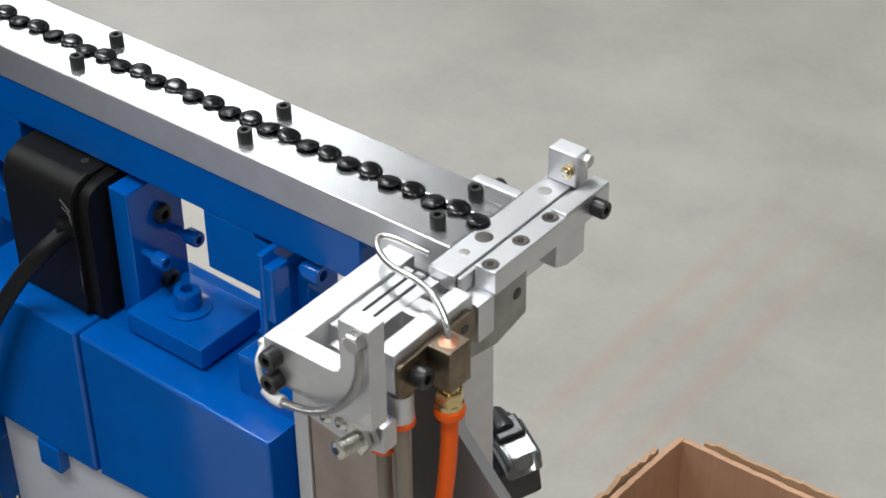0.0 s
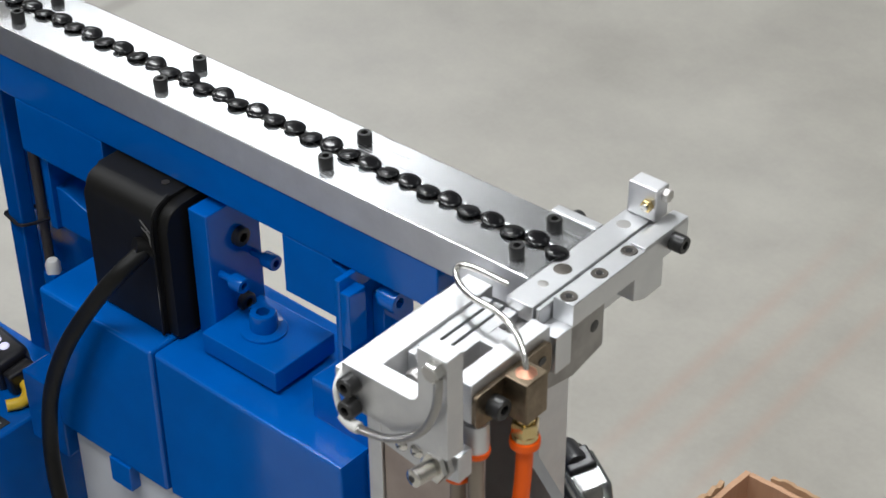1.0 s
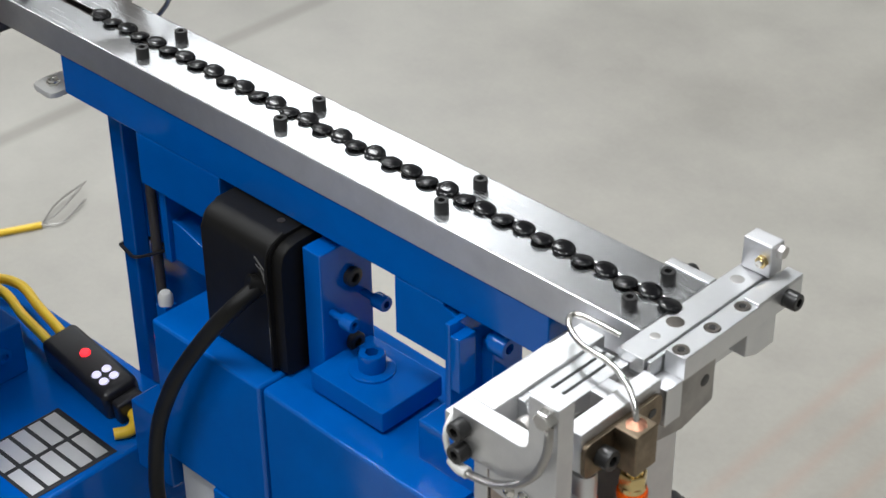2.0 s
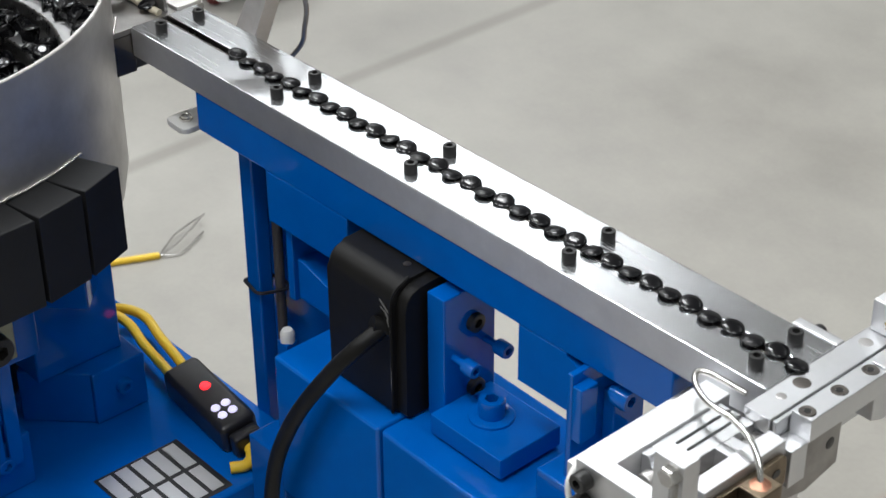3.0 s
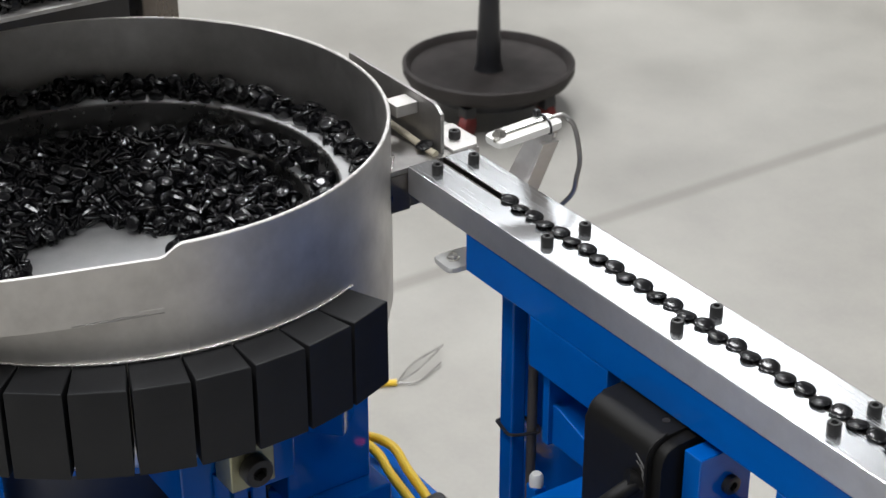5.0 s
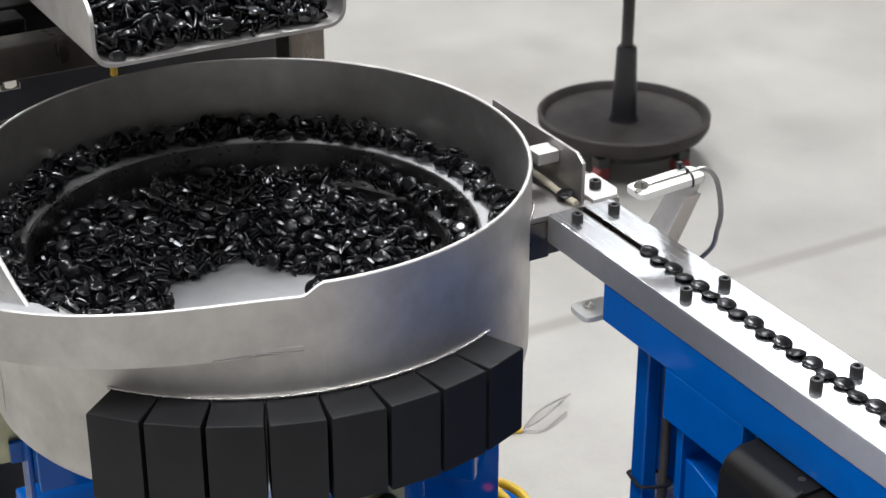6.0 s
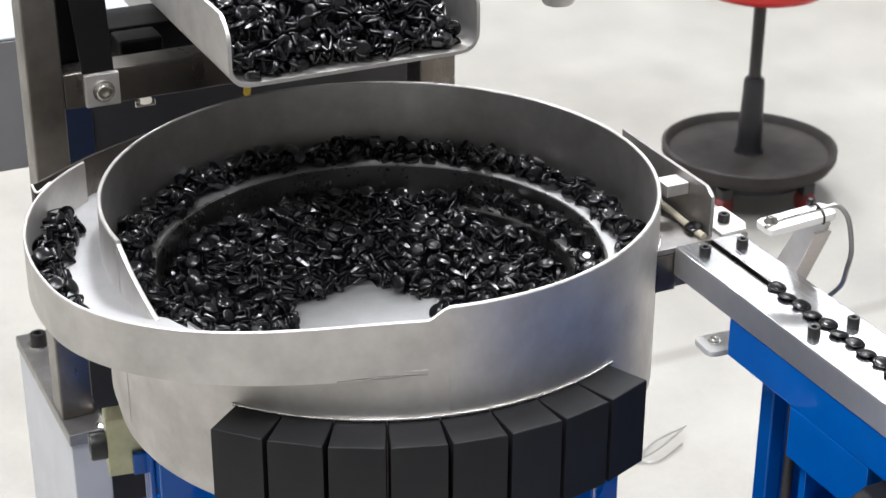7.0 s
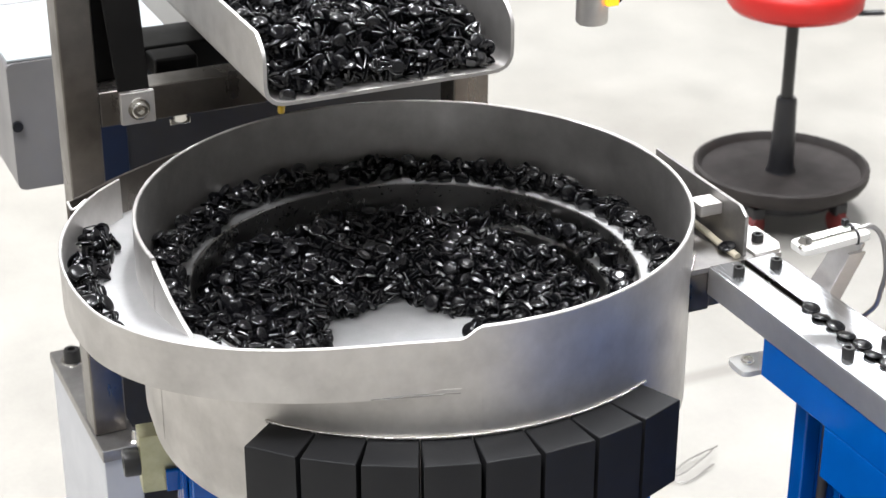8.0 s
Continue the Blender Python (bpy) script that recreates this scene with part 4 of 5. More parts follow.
B("pan_belly", ring(lambda a: BR - 0.001, lambda a: max(BR + 0.0005, pan_r(a) - 0.001), -131, -15, lambda a: PAN_Z - 0.0036, 0.0014, 3.0, 0.0))
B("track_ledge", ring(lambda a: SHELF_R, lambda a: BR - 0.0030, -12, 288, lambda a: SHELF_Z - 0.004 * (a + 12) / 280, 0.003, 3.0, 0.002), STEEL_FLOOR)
# both risers carry the shade below the ledges in their colour
B("ledge_riser", sheet(lambda a: SHELF_R + 0.0016, -12, 289, lambda a: FLOOR_Z - 0.004, lambda a: SHELF_Z + 0.0006 - 0.004 * max(0, a + 12) / 280, 0.0028), POLISHED_SHADED)
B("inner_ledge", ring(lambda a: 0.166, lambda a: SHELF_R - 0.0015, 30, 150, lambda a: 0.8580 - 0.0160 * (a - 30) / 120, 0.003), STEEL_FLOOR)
B("inner_riser", sheet(lambda a: 0.1676, 30, 140, lambda a: FLOOR_Z - 0.004, lambda a: 0.8590 - 0.0160 * (a - 30) / 120, 0.0026), POLISHED_SHADED)
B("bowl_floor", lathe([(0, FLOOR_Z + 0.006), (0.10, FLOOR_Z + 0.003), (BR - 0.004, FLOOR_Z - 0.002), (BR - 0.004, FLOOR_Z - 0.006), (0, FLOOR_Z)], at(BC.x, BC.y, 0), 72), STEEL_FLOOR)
# thin dark smear where the pan runs out into the round wall
B("dark_smear", sheet(lambda a: pan_r(a) + 0.0004, -31, -15, lambda a: 0.8868 - 0.0012 * math.sin(math.pi * (a + 31) / 16) - 0.0001, lambda a: 0.8868 + 0.0010 * math.sin(math.pi * (a + 31) / 16) ** 2 + 0.0001, 0.0006, 1.0), DULL, "dark smeared mark")
# weld bead over the pads
wb = bmesh.new()
rw = random.Random(9)
for i in range(150):
    a = -52 + 79 * i / 149
    z = 0.8485 + 0.0018 * math.sin((a + 52) / 79 * math.pi)
    bmesh.ops.create_icosphere(wb, subdivisions=1, radius=rw.uniform(0.0013, 0.0021), matrix=at(BC.x + (BR + 0.0006) * math.cos(radians(a)), BC.y + (BR + 0.0006) * math.sin(radians(a)), z + rw.uniform(-0.0003, 0.0003)))
B("weld_bead", wb, BRIGHT, "bright rippled weld bead", 80)
# counterweight pads
pad_mesh = None
for i in range(8):
    a = -46.8 + i * 9.75
    if pad_mesh is None:
        half, r0, r1 = 0.0185, 0.2275, 0.2680
        bm = prism([(r0, -0.01925), (r1, -half - 0.0024), (r1, half + 0.0024), (r0, 0.01925)], "z", 0.0, 0.0745, 0.0016)
        bmesh.ops.translate(bm, verts=bm.verts[:], vec=(0, 0, 0.7735))
        pad_mesh = finish("rim_pad", bm, PAD, 35)
    o = new("rim_pad", pad_mesh)
    o.parent = bowl
    o.matrix_parent_inverse = Matrix.Translation(bowl.location).inverted()
    o.matrix_basis = at(BC.x, BC.y, 0) @ pose(0, 0, 0, 0, 0, a)
    tagged(o, "charcoal urethane block")

# chute from the bowl to the track
chute = thing("chute", "stainless steel chute joining the bowl to the track", "chute", (-0.68, 0.0, 0.89))
H = lambda name, bm, m=STEEL, label="", smooth=35: tpart(chute, name, bm, m, label, smooth)
H("floor_plate", prism([(-0.766, 0.0030), (-0.720, -0.0045), (-0.6800, -0.0165), (-0.6560, -0.0285), (-0.6410, -0.0400), (-0.6320, -0.0480), (-0.6285, -0.0480), (-0.6285, 0.040), (-0.640, 0.044), (-0.700, 0.046)], "z", 0.8935, 0.8985, 0.0005), DULL)
H("front_flange", box(-0.6325, -0.6285, -0.0490, -0.0290, 0.8600, 0.8930, 0.0005), STEEL_DARK)
H("end_flange", box(-0.6325, -0.6290, -0.0288, 0.030, 0.862, 0.8930, 0.0005), STEEL_DARK)
H("guide_plate", prism([(-0.780, 0.8985), (-0.780, 0.941), (-0.6445, 0.941), (-0.6340, 0.9345), (-0.6340, 0.8985)], "y", 0.0050, 0.0085, 0.0005), DULL)
H("bridge_bar", box(-0.688, -0.668, -0.0165, 0.0048, 0.9240, 0.9345, 0.0008), STEEL)
H("strip_rail", tube([(-0.735, -0.004, 0.9060), (-0.69, -0.003, 0.9045), (-0.655, -0.0025, 0.9020), (-0.633, -0.0005, 0.9005)], 0.0031, 8), CREAM, "cream plastic guide strip")
H("lug", prism([(-0.676, 0.014), (-0.629, 0.014), (-0.629, 0.038), (-0.640, 0.045), (-0.676, 0.045)], "z", 0.8986, 0.9020, 0.0005), STEEL)
H("lug_screw", cap_screw(0.0052, 0.0070, None, at(-0.6490, 0.0290, 0.9020)), BLACK_OXIDE, "black socket screw")
wb = bmesh.new()
for i in range(40):
    bmesh.ops.create_icosphere(wb, subdivisions=1, radius=rw.uniform(0.0008, 0.0014), matrix=at(-0.652 + 0.0235 * i / 39, -0.0300 - 0.0172 * i / 39, 0.8988))
H("weld_bead", wb, BRIGHT, "bright weld bead", 80)
for x, y, z in ((-0.6475, -0.0022, 0.9035), (-0.7150, -0.0030, 0.9075)):
    c = make_clip("glossy black push clip sliding down the chute")
    c["group"] = "clips in the chute"
    c.matrix_basis = pose(x, y, z, 12, -6, 30)


# ---- heaps of clips ----
def clip_arrays():
    h, s = clip_parts()
    bm = bmesh.new()
    vs, fs = [], []
    for src in (h, s):
        base = len(vs)
        src.verts.index_update()
        vs += [tuple(v.co) for v in src.verts]
        fs += [[base + v.index for v in f.verts] for f in src.faces]
        src.free()
    bm.free()
    return np.array(vs), fs


CV, CF = clip_arrays()


def heap(name, spots, label, seed):
    """Many clips thrown together as one heap; spots are (x, y, z, lean)."""
    r = random.Random(seed)
    allv, allf = [], []
    for x, y, z, lean in spots:
        e = Euler((r.uniform(-lean, lean), r.uniform(-lean, lean), r.uniform(0, 6.283)))
        if r.random() < 0.12 and lean > 1:
            e = Euler((r.uniform(-0.5, 0.5), r.uniform(-0.5, 0.5), r.uniform(0, 6.283)))
        m = np.array(e.to_matrix())
        p = (CV * 0.94 + np.array([0, 0, 0.007])) @ m.T + np.array([x, y, z])
        base = len(allv)
        allv += p.tolist()
        allf += [[base + i for i in f] for f in CF]
    me = pieces_mesh(name, allv, allf, CLIP)
    return tagged(new(name, me), label, "plastic clips", "", "stuff")


def scatter(test, x0, x1, y0, y1, gap, seed):
    """Spots at least gap apart for which test gives a height."""
    r = random.Random(seed)
    grid, out = {}, []
    tries = int((x1 - x0) * (y1 - y0) / gap ** 2 * 14)
    for _ in range(tries):
        x, y = r.uniform(x0, x1), r.uniform(y0, y1)
        z = test(x, y)
        if z is None:
            continue
        i, j = int(x // gap), int(y // gap)
        if any((x - p) ** 2 + (y - q) ** 2 < gap * gap for a in (-1, 0, 1) for b in (-1, 0, 1) for p, q in grid.get((i + a, j + b), ())):
            continue
        grid.setdefault((i, j), []).append((x, y))
        out.append((x, y, z + r.uniform(-0.002, 0.003)))
    return out


BARE = Vector((-0.752, -0.252))


def bare(x, y):
    """How far a spot lies inside the swept patch of the bowl floor (negative: outside)."""
    d = Vector((x, y)) - BARE
    wob = 0.006 * math.sin(5 * math.atan2(d.y, d.x)) + 0.004 * noise.noise((x * 30, y * 30, 9))
    u = d.x * 0.82 - d.y * 0.57
    v = d.x * 0.57 + d.y * 0.82
    return 0.062 + wob - math.hypot(max(0.0, u) * 0.45 + min(0.0, u) * 1.25, v)


def bowl_height(layer):
    def f(x, y):
        d = Vector((x, y)) - BC
        r = d.length
        a = math.degrees(math.atan2(d.y, d.x)) % 360
        if r > (BR - 0.021 if 290 < a < 347 else SHELF_R - 0.0105):
            return None
        if 28 < a < 132 and r > 0.153:
            return 0.8625 - 0.016 * (a - 30) / 120 + 0.006 * layer if layer < 2 and r > 0.1715 else None
        k = bare(x, y)
        if k > -0.003:
            return None
        h = min(0.018 + 0.2 * max(0.0, r - SHELF_R + 0.02), 0.002 + 0.45 * -k) + 0.005 * max(0.0, (r - 0.12) / 0.06) + 0.004 * noise.noise((x * 40, y * 40, 0))
        z = FLOOR_Z + 0.007 + 0.8 * h * (layer / 2.0)
        return z if layer == 0 or h * layer / 2 > 0.004 else None
    return f


spots = []
for layer, gap in ((0, 0.0105), (1, 0.0100), (2, 0.0102)):
    spots += [(x, y, z, 2.6) for x, y, z in scatter(bowl_height(layer), BC.x - 0.2, BC.x + 0.2, BC.y - 0.2, BC.y + 0.2, gap, 20 + layer)]
heap("clip_heap", spots, "heap of glossy black plastic push clips filling the bowl", 31)


def ledge_height(layer):
    def f(x, y):
        d = Vector((x, y)) - BC
        r = d.length
        a = math.degrees(math.atan2(d.y, d.x)) % 360
        if not (6 < a < 287):
            return None
        lim = (0.2035 + 0.006 * layer + 0.003 * noise.noise((x * 30, y * 30, 3))) if a < 215 else 0.198 + 0.003 * layer
        if not (lim < r < BR - (0.011 if a < 262 else 0.0135)):
            return None
        return SHELF_Z + 0.0015 + 0.0095 * layer
    return f


spots = []
for layer, gap in ((0, 0.0098), (0.55, 0.0125)):
    spots += [(x, y, z, 2.2) for x, y, z in scatter(ledge_height(min(layer, 1.6)), BC.x - BR, BC.x + BR, BC.y - BR, BC.y + BR, gap, 40 + layer)]
heap("clip_row", spots, "row of black plastic push clips climbing the bowl ledge", 33)


def pan_height(layer):
    def f(x, y):
        d = Vector((x, y)) - BC
        r = d.length
        a = math.degrees(math.atan2(d.y, d.x))
        if not (-116 < a < -76):
            return None
        w = pan_r(a) - 0.011
        wide = 0.016 if a > -92 else 0.020
        if not (max(w - wide + 0.008 * layer, BR + 0.010) < r < w):
            return None
        return PAN_Z + 0.0035 + 0.0095 * layer
    return f


spots = []
for layer, gap in ((0, 0.0115), (1, 0.0130)):
    spots += [(x, y, z, 2.0) for x, y, z in scatter(pan_height(layer), BC.x - 0.3, BC.x + 0.1, BC.y - 0.32, BC.y - 0.05, gap, 50 + layer)]
rng = random.Random(35)
loose = make_clip("glossy black plastic push clip lying in the outer pan")
loose["group"] = "clips lying in the outer pan"
for n, (x, y, z, lean) in enumerate(spots):
    m = Matrix.Translation((x, y, z)) @ pose(0, 0, 0, rng.uniform(-115, 115), rng.uniform(-115, 115), rng.uniform(0, 360)) @ Matrix.Translation((0, 0, 0.007))
    if n == 0:
        loose.matrix_basis = m
    else:
        copy_thing(loose, m)

# ---- hopper tray over the bowl ----
HX, HYA, HYB, HZ0, HZ1 = -0.820, -0.3430, -0.1170, 1.019, 1.079
tray = thing("hopper_tray", "stainless steel trough heaped with black clips", "hopper tray", (-1.0, -0.23, HZ0))
def wall_steps(y):
    return [(y, HZ1 - 0.02 * k / 6) for k in range(7)]


outer = wall_steps(HYA) + rounded([(HYA, HZ1), (HYA, HZ0), (HYB, HZ0), (HYB, HZ1)], [0, 0.020, 0.020, 0], 7)[1:-1] + wall_steps(HYB)[::-1]
inner = wall_steps(HYA + 0.0032) + rounded([(HYA + 0.0032, HZ1), (HYA + 0.0032, HZ0 + 0.0032), (HYB - 0.0032, HZ0 + 0.0032), (HYB - 0.0032, HZ1)], [0, 0.017, 0.017, 0], 7)[1:-1] + wall_steps(HYB - 0.0032)[::-1]
bm = bmesh.new()


def cut_back(z, x):
    """The front corners of the side walls lean back near the top."""
    return x - 45.0 * max(0.0, z - (HZ1 - 0.020)) ** 2


cols = []
for x in (HX, -1.30):
    cols.append(([bm.verts.new((cut_back(z, x), y, z)) for y, z in outer], [bm.verts.new((cut_back(z, x), y, z)) for y, z in inner]))
(oa, ia), (ob_, ib) = cols
k = len(oa)
for i in range(k - 1):
    bm.faces.new((oa[i], oa[i + 1], ob_[i + 1], ob_[i]))
    bm.faces.new((ia[i], ib[i], ib[i + 1], ia[i + 1]))
    bm.faces.new((oa[i], ia[i], ia[i + 1], oa[i + 1]))
    bm.faces.new((ob_[i], ob_[i + 1], ib[i + 1], ib[i]))
for i in (0, k - 1):
    bm.faces.new((oa[i], ob_[i], ib[i], ia[i]))
tpart(tray, "trough", bm, STEEL, "", 40)
tpart(tray, "under_rail", box(-1.28, -1.03, -0.275, -0.185, 0.9565, HZ0 - 0.0005, 0.001), STEEL_DARK)

def tray_height(layer):
    def f(x, y):
        ledge = min(y - HYA, HYB - y)
        if x > HX - 0.012 or ledge < 0.0165:
            return None
        slope = min(0.034, (HX - 0.006 - x) * 0.55 + 0.008)
        if y > HYB - 0.06:
            slope *= 0.55 + 0.45 * (HYB - y) / 0.06
        z = HZ0 + 0.007 + slope * layer / 2.0 + 0.002 * noise.noise((x * 40, y * 40, 5))
        return z if layer == 0 or slope * layer > 0.008 else None
    return f


spots = []
for layer, gap in ((0, 0.0110), (1, 0.0104), (2, 0.0102)):
    spots += [(x, y, z, 2.6) for x, y, z in scatter(tray_height(layer), -1.17, HX - 0.006, HYA + 0.005, HYB - 0.005, gap, 60 + layer)]
heap("clip_heap", spots, "heap of glossy black plastic push clips in the trough", 37)

# ---- frame that carries the tray ----
fr = thing("hopper_stand", "bare steel frame with cross beam behind the bowl", "frame", (-1.09, -0.25, 0))
F = lambda name, bm, m=STEEL_DARK, label="", smooth=35: tpart(fr, name, bm, m, label, smooth)
F("left_column", box(-1.112, -1.076, -0.4530, -0.4200, 0.5935, 1.55, 0.002), STEEL_DARK)
F("right_column", box(-1.112, -1.076, -0.0560, -0.0170, 0.0, 1.30, 0.002), STEEL_DARK)
F("cross_beam", box(-1.110, -1.078, -0.4195, -0.0565, 0.9215, 0.9560, 0.0015), STEEL_DARK)
bp = F("bolt_plate", box(-1.0775, -1.0715, -0.4010, -0.3680, 0.9225, 0.9545, 0.0012), STEEL, "bright bolt plate")
sub("bolt", cap_screw(0.0078, 0.006, None, at(-1.0715, -0.3838, 0.9375, AXIS_X)), BRIGHT, bp, "bright socket bolt")
sub("bolt_washer", lathe([(0.006, 0.0014), (0.0105, 0.0014), (0.0108, 0)], at(-1.0715, -0.3838, 0.9375, AXIS_X), 20), BRIGHT, bp)
b = bmesh.new()
hexagon(0.0066, -0.009, 0, at(-1.090, -0.3400, 0.9213), b)
add_box(b, -1.0915, -1.0885, -0.3500, -0.3300, 0.9085, 0.9150, 0.001)
F("wing_nut", b, BRIGHT, "bright wing nut")
F("strap", prism([(-0.4022, 0.9560), (-0.3722, 0.9560), (-0.3980, 1.55), (-0.4560, 1.55)], "x", -1.0770, -1.0725, 0.0008), RUBBER, "matt black strap plate")
F("strap_rear", box(-1.150, -1.1135, -0.4185, -0.3900, 0.9500, 1.55, 0.0008), RUBBER, "matt black strap plate")
F("motor_box", box(-1.17, -1.135, -0.349, -0.305, 0.9400, 0.9600, 0.003), RUBBER, "black motor housing")
F("motor_back", box(-1.24, -1.175, -0.386, -0.20, 0.9300, 0.9600, 0.003), RUBBER, "black motor housing")
F("rear_panel", box(-1.330, -1.3155, -0.372, 0.060, 0.60, 0.921, 0.002), PANEL_GREY, "dark grey panel")
# blue piece behind the frame, its shadow put into the paint
F("shaded_blue_plate", box(-1.3153, -1.312, -0.3680, -0.3385, 0.742, 0.8300, 0.001), SHADED_BLUE, "blue plate darkened for the shade it stands in")
F("panel_foot", box(-1.330, -1.3155, -0.372, 0.060, 0.0, 0.5995, 0.002), PANEL_GREY, "dark grey panel")
F("motor_rail", box(-1.17, -1.1105, -0.349, -0.303, 0.9250, 0.9398, 0.001), PLASTIC)
b = tube([(-1.0775, -0.2428, 0.9260), (-1.0735, -0.2428, 0.9240), (-1.0725, -0.2428, 0.9170), (-1.0740, -0.2428, 0.9110)], 0.0036, 8)
F("yellow_lead", b, YELLOW, "short yellow lead")

post = thing("aluminium_post", "light grey anodised post with a socket screw on top", "post", (-1.15, -0.44, 0))
Q = lambda name, bm, m=GREY_PAINT, label="", smooth=35: tpart(post, name, bm, m, label, smooth)
Q("upright", box(-1.270, -1.046, -0.4530, -0.4150, 0.0, 0.5800, 0.0015))
Q("top_plate", box(-1.272, -1.044, -0.4545, -0.4135, 0.5801, 0.5932, 0.0012), DULL, "dull steel top plate")
Q("top_screw", cap_screw(0.0088, 0.0125, None, at(-1.2420, -0.4360, 0.5952)), BLACK_OXIDE, "black socket screw")
Q("screw_washer", lathe([(0.007, 0.0019), (0.0125, 0.0019), (0.013, 0)], at(-1.2420, -0.4360, 0.5933), 20), BRIGHT)
Q("corner_nut", lathe([(0, 0.012), (0.003, 0.012), (0.004, 0.008), (0.004, 0.002), (0.007, 0)], at(-1.0530, -0.4180, 0.5933), 12), BRIGHT)

# ---- blue bowl drive under the bowl ----
bd = thing("bowl_drive", "blue enamelled bowl drive base with spring arms", "vibratory drive", (BC.x, BC.y, 0.0))
G = lambda name, bm, m=BLUE, label="", smooth=35: tpart(bd, name, bm, m, label, smooth)
G("base_plate", box(-0.9450, -0.4450, -0.418, -0.008, 0.4400, 0.5700, 0.003, 3))
G("plinth", box(-0.90, -0.50, -0.38, -0.07, 0.0, 0.4398, 0.003))
G("top_hub", lathe([(0, 0.7445), (0.185, 0.7445), (0.190, 0.738), (0.190, 0.722), (0.15, 0.712), (0, 0.712)], at(BC.x, BC.y, 0), 48))
G("core", lathe([(0, 0.712), (0.12, 0.712), (0.12, 0.571), (0, 0.571)], at(BC.x, BC.y, 0), 32), SHADED_BLUE)
for k, a in enumerate((0, 45, 135, 262)):
    m = at(BC.x, BC.y, 0) @ pose(0, 0, 0, 0, 0, a)
    G("top_arm", box(0.12, 0.206, -0.050, 0.050, 0.690, 0.7440, 0.002, 2, m))
    G("foot_block", box(0.135, 0.205, -0.046, 0.030, 0.5705, 0.622, 0.002, 2, m))
    for j in range(0 if a == 45 else 3):
        G("leaf_spring", box(0.2065, 0.2105, -0.024 + 0.016 * j, -0.012 + 0.016 * j, 0.600, 0.720, 0.0004, 1, m), BLUE)
    G("spring_bolt", cap_screw(0.0072, 0.006, None, m @ at(0.2050, 0.004, 0.602, AXIS_X)), BLUE, "blue painted socket bolt")
G("spring_tower", box(-0.705, -0.6120, -0.165, -0.0835, 0.6225, 0.7440, 0.002, 2))
G("tower_foot", box(-0.660, -0.5920, -0.126, -0.0745, 0.5705, 0.6222, 0.002, 2))
G("tower_bolt", cap_screw(0.0072, 0.006, None, at(-0.5920, -0.098, 0.600, AXIS_X)), BLUE, "blue painted socket bolt")
# clamp lugs that hold the bowl
lug = thing("clamp_block", "passivated steel clamp block with a black socket bolt", "clamp", (-0.64, -0.14, 0.70), "bowl clamps")
lm = at(BC.x, BC.y, 0) @ pose(0, 0, 0, 0, 0, 0)
tpart(lug, "block", box(0.208, 0.236, -0.022, 0.016, 0.718, 0.7545, 0.0012, 2, lm), OLIVE)
tpart(lug, "bolt", cap_screw(0.0125, 0.012, None, lm @ at(0.236, -0.003, 0.7365, AXIS_X)), BLACK_OXIDE, "black socket bolt")
lug2 = thing("clamp_block", "passivated steel clamp block beside the grey post", "clamp", (-0.80, -0.45, 0.73), "bowl clamps")
lm = at(-0.8200, -0.4600, 0.723) @ pose(0, 0, 0, 0, 0, -8)
tpart(lug2, "block", box(-0.012, 0.012, -0.010, 0.030, -0.034, 0.022, 0.0012, 2, lm), OLIVE)
tpart(lug2, "bolt", cap_screw(0.0125, 0.014, None, lm @ at(0.0, -0.010, -0.008, AXIS_NY)), BLACK_OXIDE, "black socket bolt")
tpart(lug2, "tie_bar", box(0.0122, 0.0180, 0.010, 0.030, -0.032, -0.012, 0.001, 2, lm), BLUE, "blue tie bar")
# rating label with silver cells
lab = thing("rating_label", "black label with rows of silver cells on the blue base", "label", (-0.50, -0.12, 0.5705))
tpart(lab, "backing", box(-0.5320, -0.4520, -0.1700, -0.0880, 0.5703, 0.5707, 0), PLASTIC, "", None)
for i in range(2):
    for j in range(5):
        tpart(lab, "cell", box(-0.5290 + i * 0.0385, -0.4950 + i * 0.0385, -0.1670 + j * 0.0155, -0.1555 + j * 0.0155, 0.57075, 0.5711, 0), ALU, "", None)

# power adapter with lamps and its yellow leads
ad = thing("power_adapter", "black moulded power plug with a red lamp and four pale lamps", "plug", (-0.56, -0.035, 0.575))
am = at(-0.5330, -0.0500, 0.5870) @ pose(0, 0, 0, 8, 3, -4)
A = lambda name, bm, m=PLASTIC, label="", smooth=40: tpart(ad, name, bm, m, label, smooth)
A("body", box(-0.0500, 0.0480, -0.0175, 0.0175, -0.0150, 0.0150, 0.006, 3, am))
A("nose", box(0.0480, 0.0600, -0.0130, 0.0130, -0.0130, 0.0090, 0.003, 2, am))
A("red_lamp", lathe([(0, 0.0022), (0.0040, 0.0016), (0.0048, 0)], am @ at(-0.008, 0.002, 0.0150), 16), LED_RED, "glowing red lamp")
for i, j in ((0, 0), (1, 0), (0, 1), (1, 1)):
    A("pale_lamp", lathe([(0, 0.0015), (0.0036, 0.0012), (0.0042, 0)], am @ at(0.021 + 0.011 * i, -0.006 + 0.010 * j, 0.0150), 14), LED_WHITE, "pale lamp")
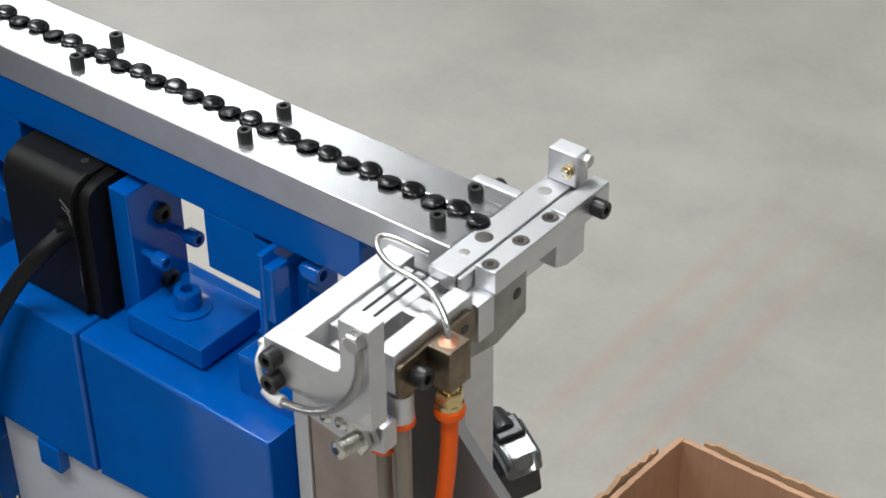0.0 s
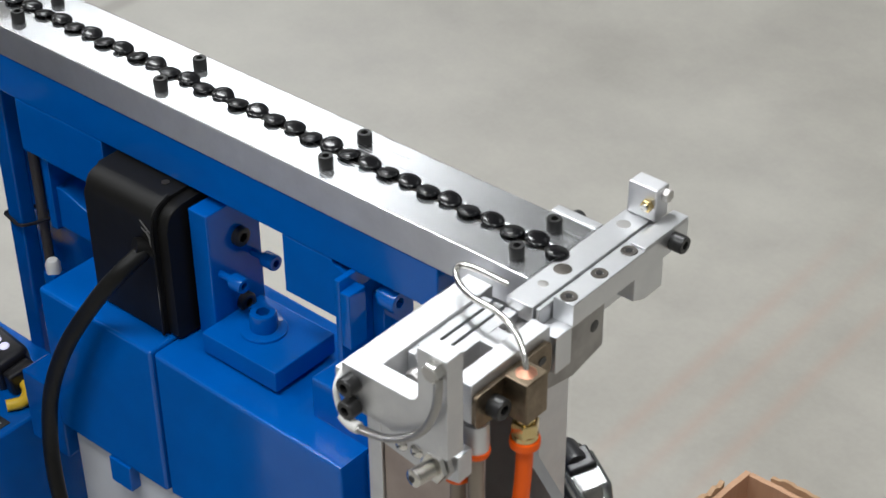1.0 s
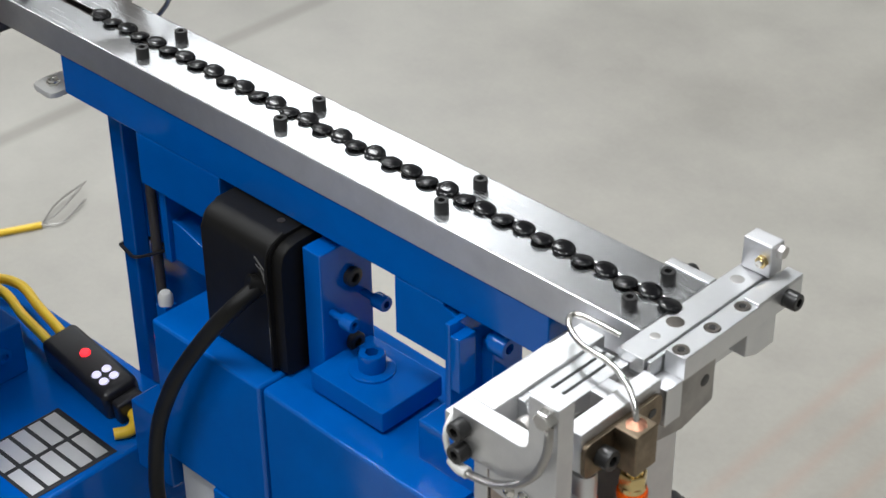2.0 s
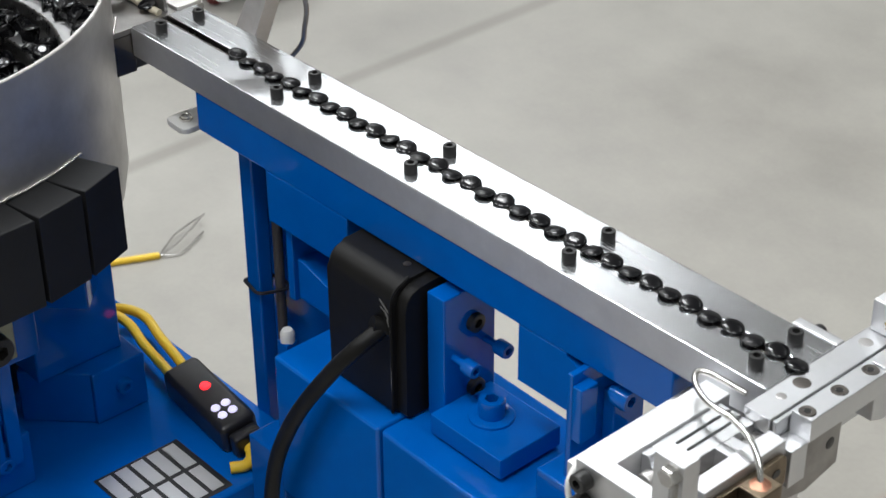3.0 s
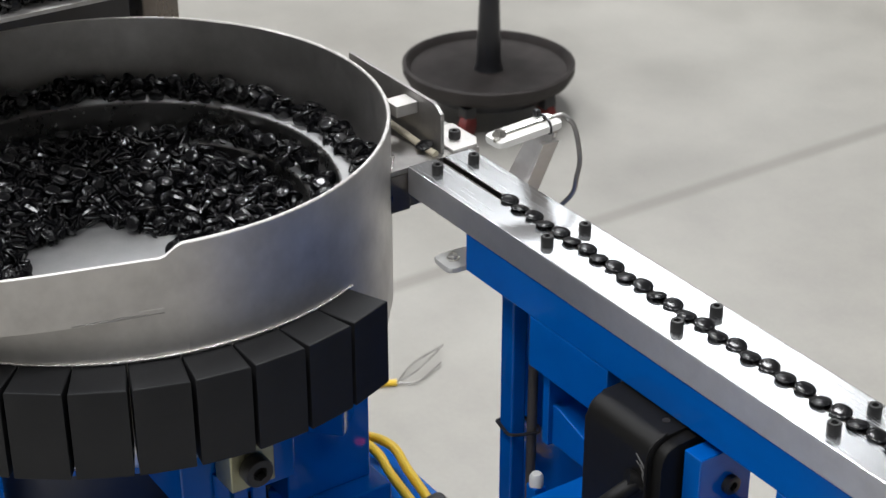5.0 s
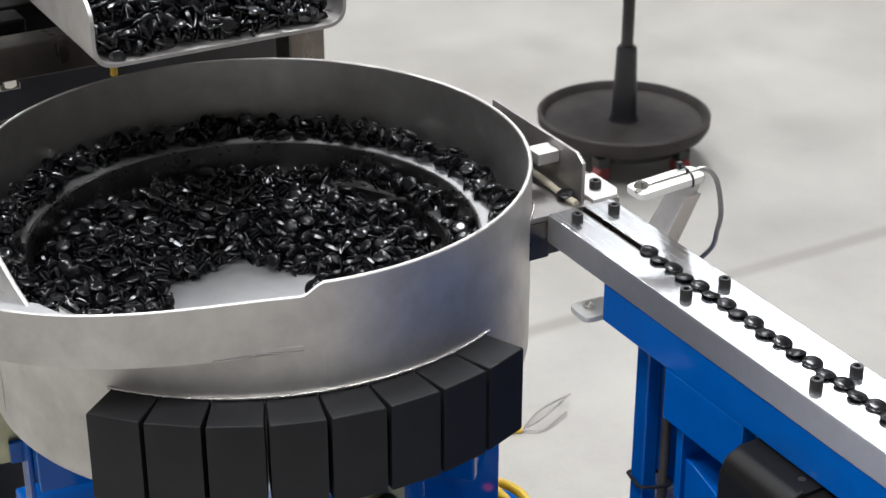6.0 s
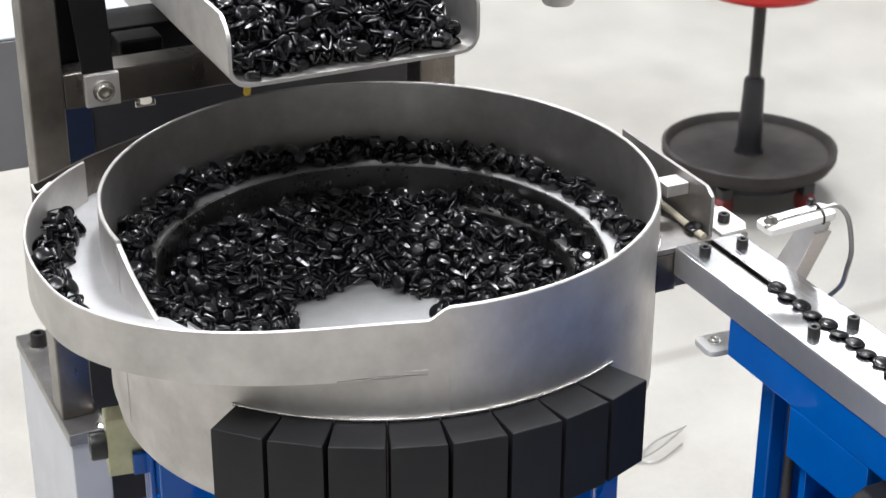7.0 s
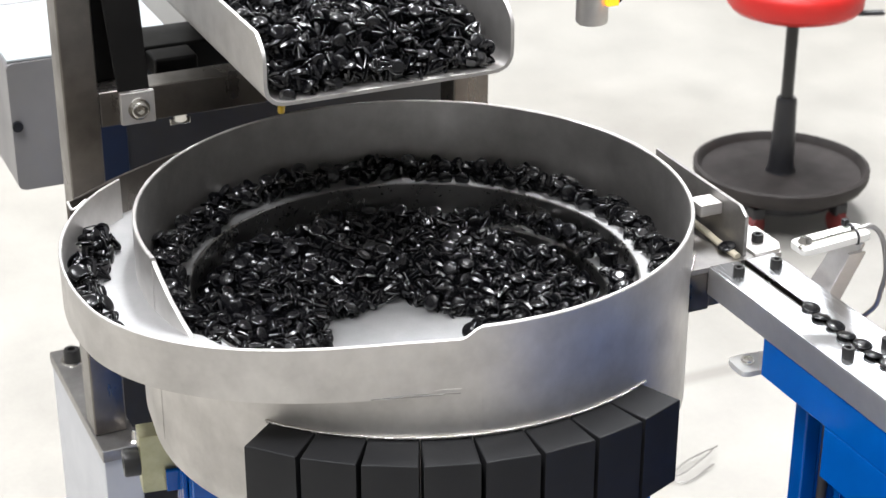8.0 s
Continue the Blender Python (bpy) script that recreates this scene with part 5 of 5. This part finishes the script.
for k, dy in enumerate((-0.009, 0.008)):
    solo("yellow_cable", tube([(-0.580, -0.046 + dy * 0.8, 0.5870), (-0.600, -0.042 + dy * 0.9, 0.5885), (-0.640, -0.036 + dy, 0.5900), (-0.676, -0.028 + dy, 0.5900), (-0.702, -0.034 + dy * 0.8, 0.5900), (-0.720, -0.055 + dy, 0.5870), (-0.73, -0.090 + dy, 0.5800)], 0.0046, 10), YELLOW,
         "yellow cable running from the plug to the drive", "cable", "yellow cables", smooth=60)
solo("yellow_cable", tube([(-0.476, -0.054, 0.5790), (-0.466, -0.058, 0.5770), (-0.460, -0.068, 0.5755), (-0.466, -0.080, 0.5752)], 0.0050, 10), YELLOW,
     "yellow cable leaving the black plug", "cable", "yellow cables", smooth=60)
# loose lead on the floor behind
fl = thing("loose_lead", "yellow lead with bare grey wires lying on the floor", "cable", (-1.52, 0.5, 0))
tpart(fl, "jacket", tube([(-1.66, 0.24, 0.005), (-1.60, 0.42, 0.005), (-1.550, 0.530, 0.005)], 0.0055, 8), YELLOW)
tpart(fl, "wire", tube([(-1.550, 0.530, 0.005), (-1.580, 0.580, 0.008), (-1.595, 0.640, 0.010)], 0.0012, 6), DULL)
tpart(fl, "wire", tube([(-1.550, 0.530, 0.005), (-1.553, 0.570, 0.012), (-1.590, 0.645, 0.016)], 0.0011, 6), DULL)
tpart(fl, "wire", tube([(-1.550, 0.530, 0.005), (-1.535, 0.560, 0.004), (-1.560, 0.620, 0.006)], 0.0012, 6), DULL)

# ---- work stool ----
TRAY = paint("dusty_black_plastic", (0.040, 0.034, 0.032), (0.022, 0.019, 0.018), 0.62, 30, 0.2, 0.0, 0.3)
CASTER = paint("worn_red_rubber", (0.22, 0.02, 0.018), (0.12, 0.015, 0.014), 0.5, 60, 0.1)
stool = thing("work_stool", "red vinyl work stool with a round black tool tray", "stool", (-2.345, 1.262, 0))
W = lambda name, bm, m, label="", smooth=40: tpart(stool, name, bm, m, label, smooth)
sm = at(-2.345, 1.262, 0)
W("seat", lathe([(0, 0.5100), (0.108, 0.5090), (0.128, 0.5000), (0.136, 0.4830), (0.134, 0.4560), (0.124, 0.4440), (0, 0.4420)], sm, 40), RED)
W("seat_pan", lathe([(0, 0.4415), (0.09, 0.4415), (0.09, 0.4320), (0.04, 0.4240), (0, 0.4240)], sm, 32), PLASTIC)
W("lift_rod", lathe([(0, 0.425), (0.0125, 0.425), (0.0125, 0.20), (0, 0.20)], sm, 20), BLACK_OXIDE)
W("sleeve", lathe([(0, 0.2560), (0.018, 0.2560), (0.021, 0.2500), (0.026, 0.1080), (0.032, 0.0930), (0, 0.0930)], sm, 24), PLASTIC, "black plastic sleeve")
W("tool_tray", lathe([(0, 0.0960), (0.150, 0.0940), (0.162, 0.0970), (0.167, 0.1100), (0.172, 0.1140), (0.179, 0.1110), (0.178, 0.0940), (0.170, 0.0800), (0.150, 0.0720), (0, 0.0680)], sm, 56), TRAY, "dusty round black tool tray")
W("base_hub", lathe([(0, 0.0715), (0.135, 0.0710), (0.125, 0.0480), (0.06, 0.0330), (0, 0.0330)], sm, 32), PLASTIC, "black underside hub")
W("lever", tube([(-2.325, 1.292, 0.435), (-2.280, 1.362, 0.438), (-2.250, 1.407, 0.4420)], 0.006, 8), PLASTIC)
for k in range(5):
    a = radians(20 + 72 * k)
    cxx, cyy = -2.345 + 0.145 * math.cos(a), 1.262 + 0.145 * math.sin(a)
    fk = W("caster_fork", box(cxx - 0.014, cxx + 0.014, cyy - 0.014, cyy + 0.014, 0.045, 0.0715, 0.003), PLASTIC)
    sub("caster_wheel", lathe([(0, -0.012), (0.020, -0.012), (0.027, -0.008), (0.0275, 0.0), (0.027, 0.008), (0.020, 0.012), (0, 0.012)], at(cxx, cyy, 0.0275) @ pose(0, 0, 0, 90, 0, 30 * k), 20), CASTER, fk, "worn dark red caster wheel")

# ---- cabinet and signal sensor behind the frame ----
cab = thing("control_cabinet", "light grey control box on a post behind the frame", "control box", (-1.53, -0.35, 0))
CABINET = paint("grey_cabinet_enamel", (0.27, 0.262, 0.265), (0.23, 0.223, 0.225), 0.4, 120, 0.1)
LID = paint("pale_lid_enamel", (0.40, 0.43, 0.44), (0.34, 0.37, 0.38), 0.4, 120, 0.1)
Z = lambda name, bm, m=CABINET, label="", smooth=35: tpart(cab, name, bm, m, label, smooth)
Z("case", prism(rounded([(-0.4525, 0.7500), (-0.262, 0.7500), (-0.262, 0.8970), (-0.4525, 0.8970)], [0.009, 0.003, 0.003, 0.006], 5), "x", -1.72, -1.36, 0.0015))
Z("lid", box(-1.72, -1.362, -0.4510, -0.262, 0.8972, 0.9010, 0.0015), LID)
Z("hinge_slot", box(-1.56, -1.555, -0.4400, -0.36, 0.9011, 0.9016, 0), CABINET)
Z("lock", lathe([(0, 0.004), (0.006, 0.004), (0.006, 0)], at(-1.36, -0.4470, 0.826, AXIS_X), 14), PLASTIC)
Z("rear_case", box(-1.72, -1.60, -0.2560, -0.1500, 0.756, 0.8900, 0.002), WHITE, "white enclosure")
Z("leg", box(-1.60, -1.50, -0.335, -0.262, 0.0, 0.7498, 0.002), GREY_PAINT)

ps = thing("level_sensor", "small steel level sensor with an amber lamp", "sensor", (-0.95, 0.03, 1.02))
tpart(ps, "barrel", lathe([(0, 1.0030), (0.014, 1.0030), (0.0155, 1.0050), (0.0155, 1.070), (0, 1.070)], at(-0.95, 0.0300, 0), 24), STEEL)
tpart(ps, "amber_lamp", box(-0.9375, -0.930, 0.0360, 0.0480, 1.0230, 1.0330, 0.001), LED_AMBER, "glowing amber lamp")
tpart(ps, "housing", box(-0.965, -0.9376, 0.0300, 0.0560, 1.0225, 1.060, 0.002), PLASTIC)
tpart(ps, "connector", box(-0.962, -0.9400, 0.0562, 0.0760, 1.0260, 1.0480, 0.002), GREY_PAINT, "light grey connector")
tpart(ps, "holder_rod", tube([(-0.95, 0.03, 1.068), (-0.955, 0.028, 1.16), (-1.00, 0.01, 1.23), (-1.0755, -0.036, 1.24)], 0.006, 10), STEEL_DARK)
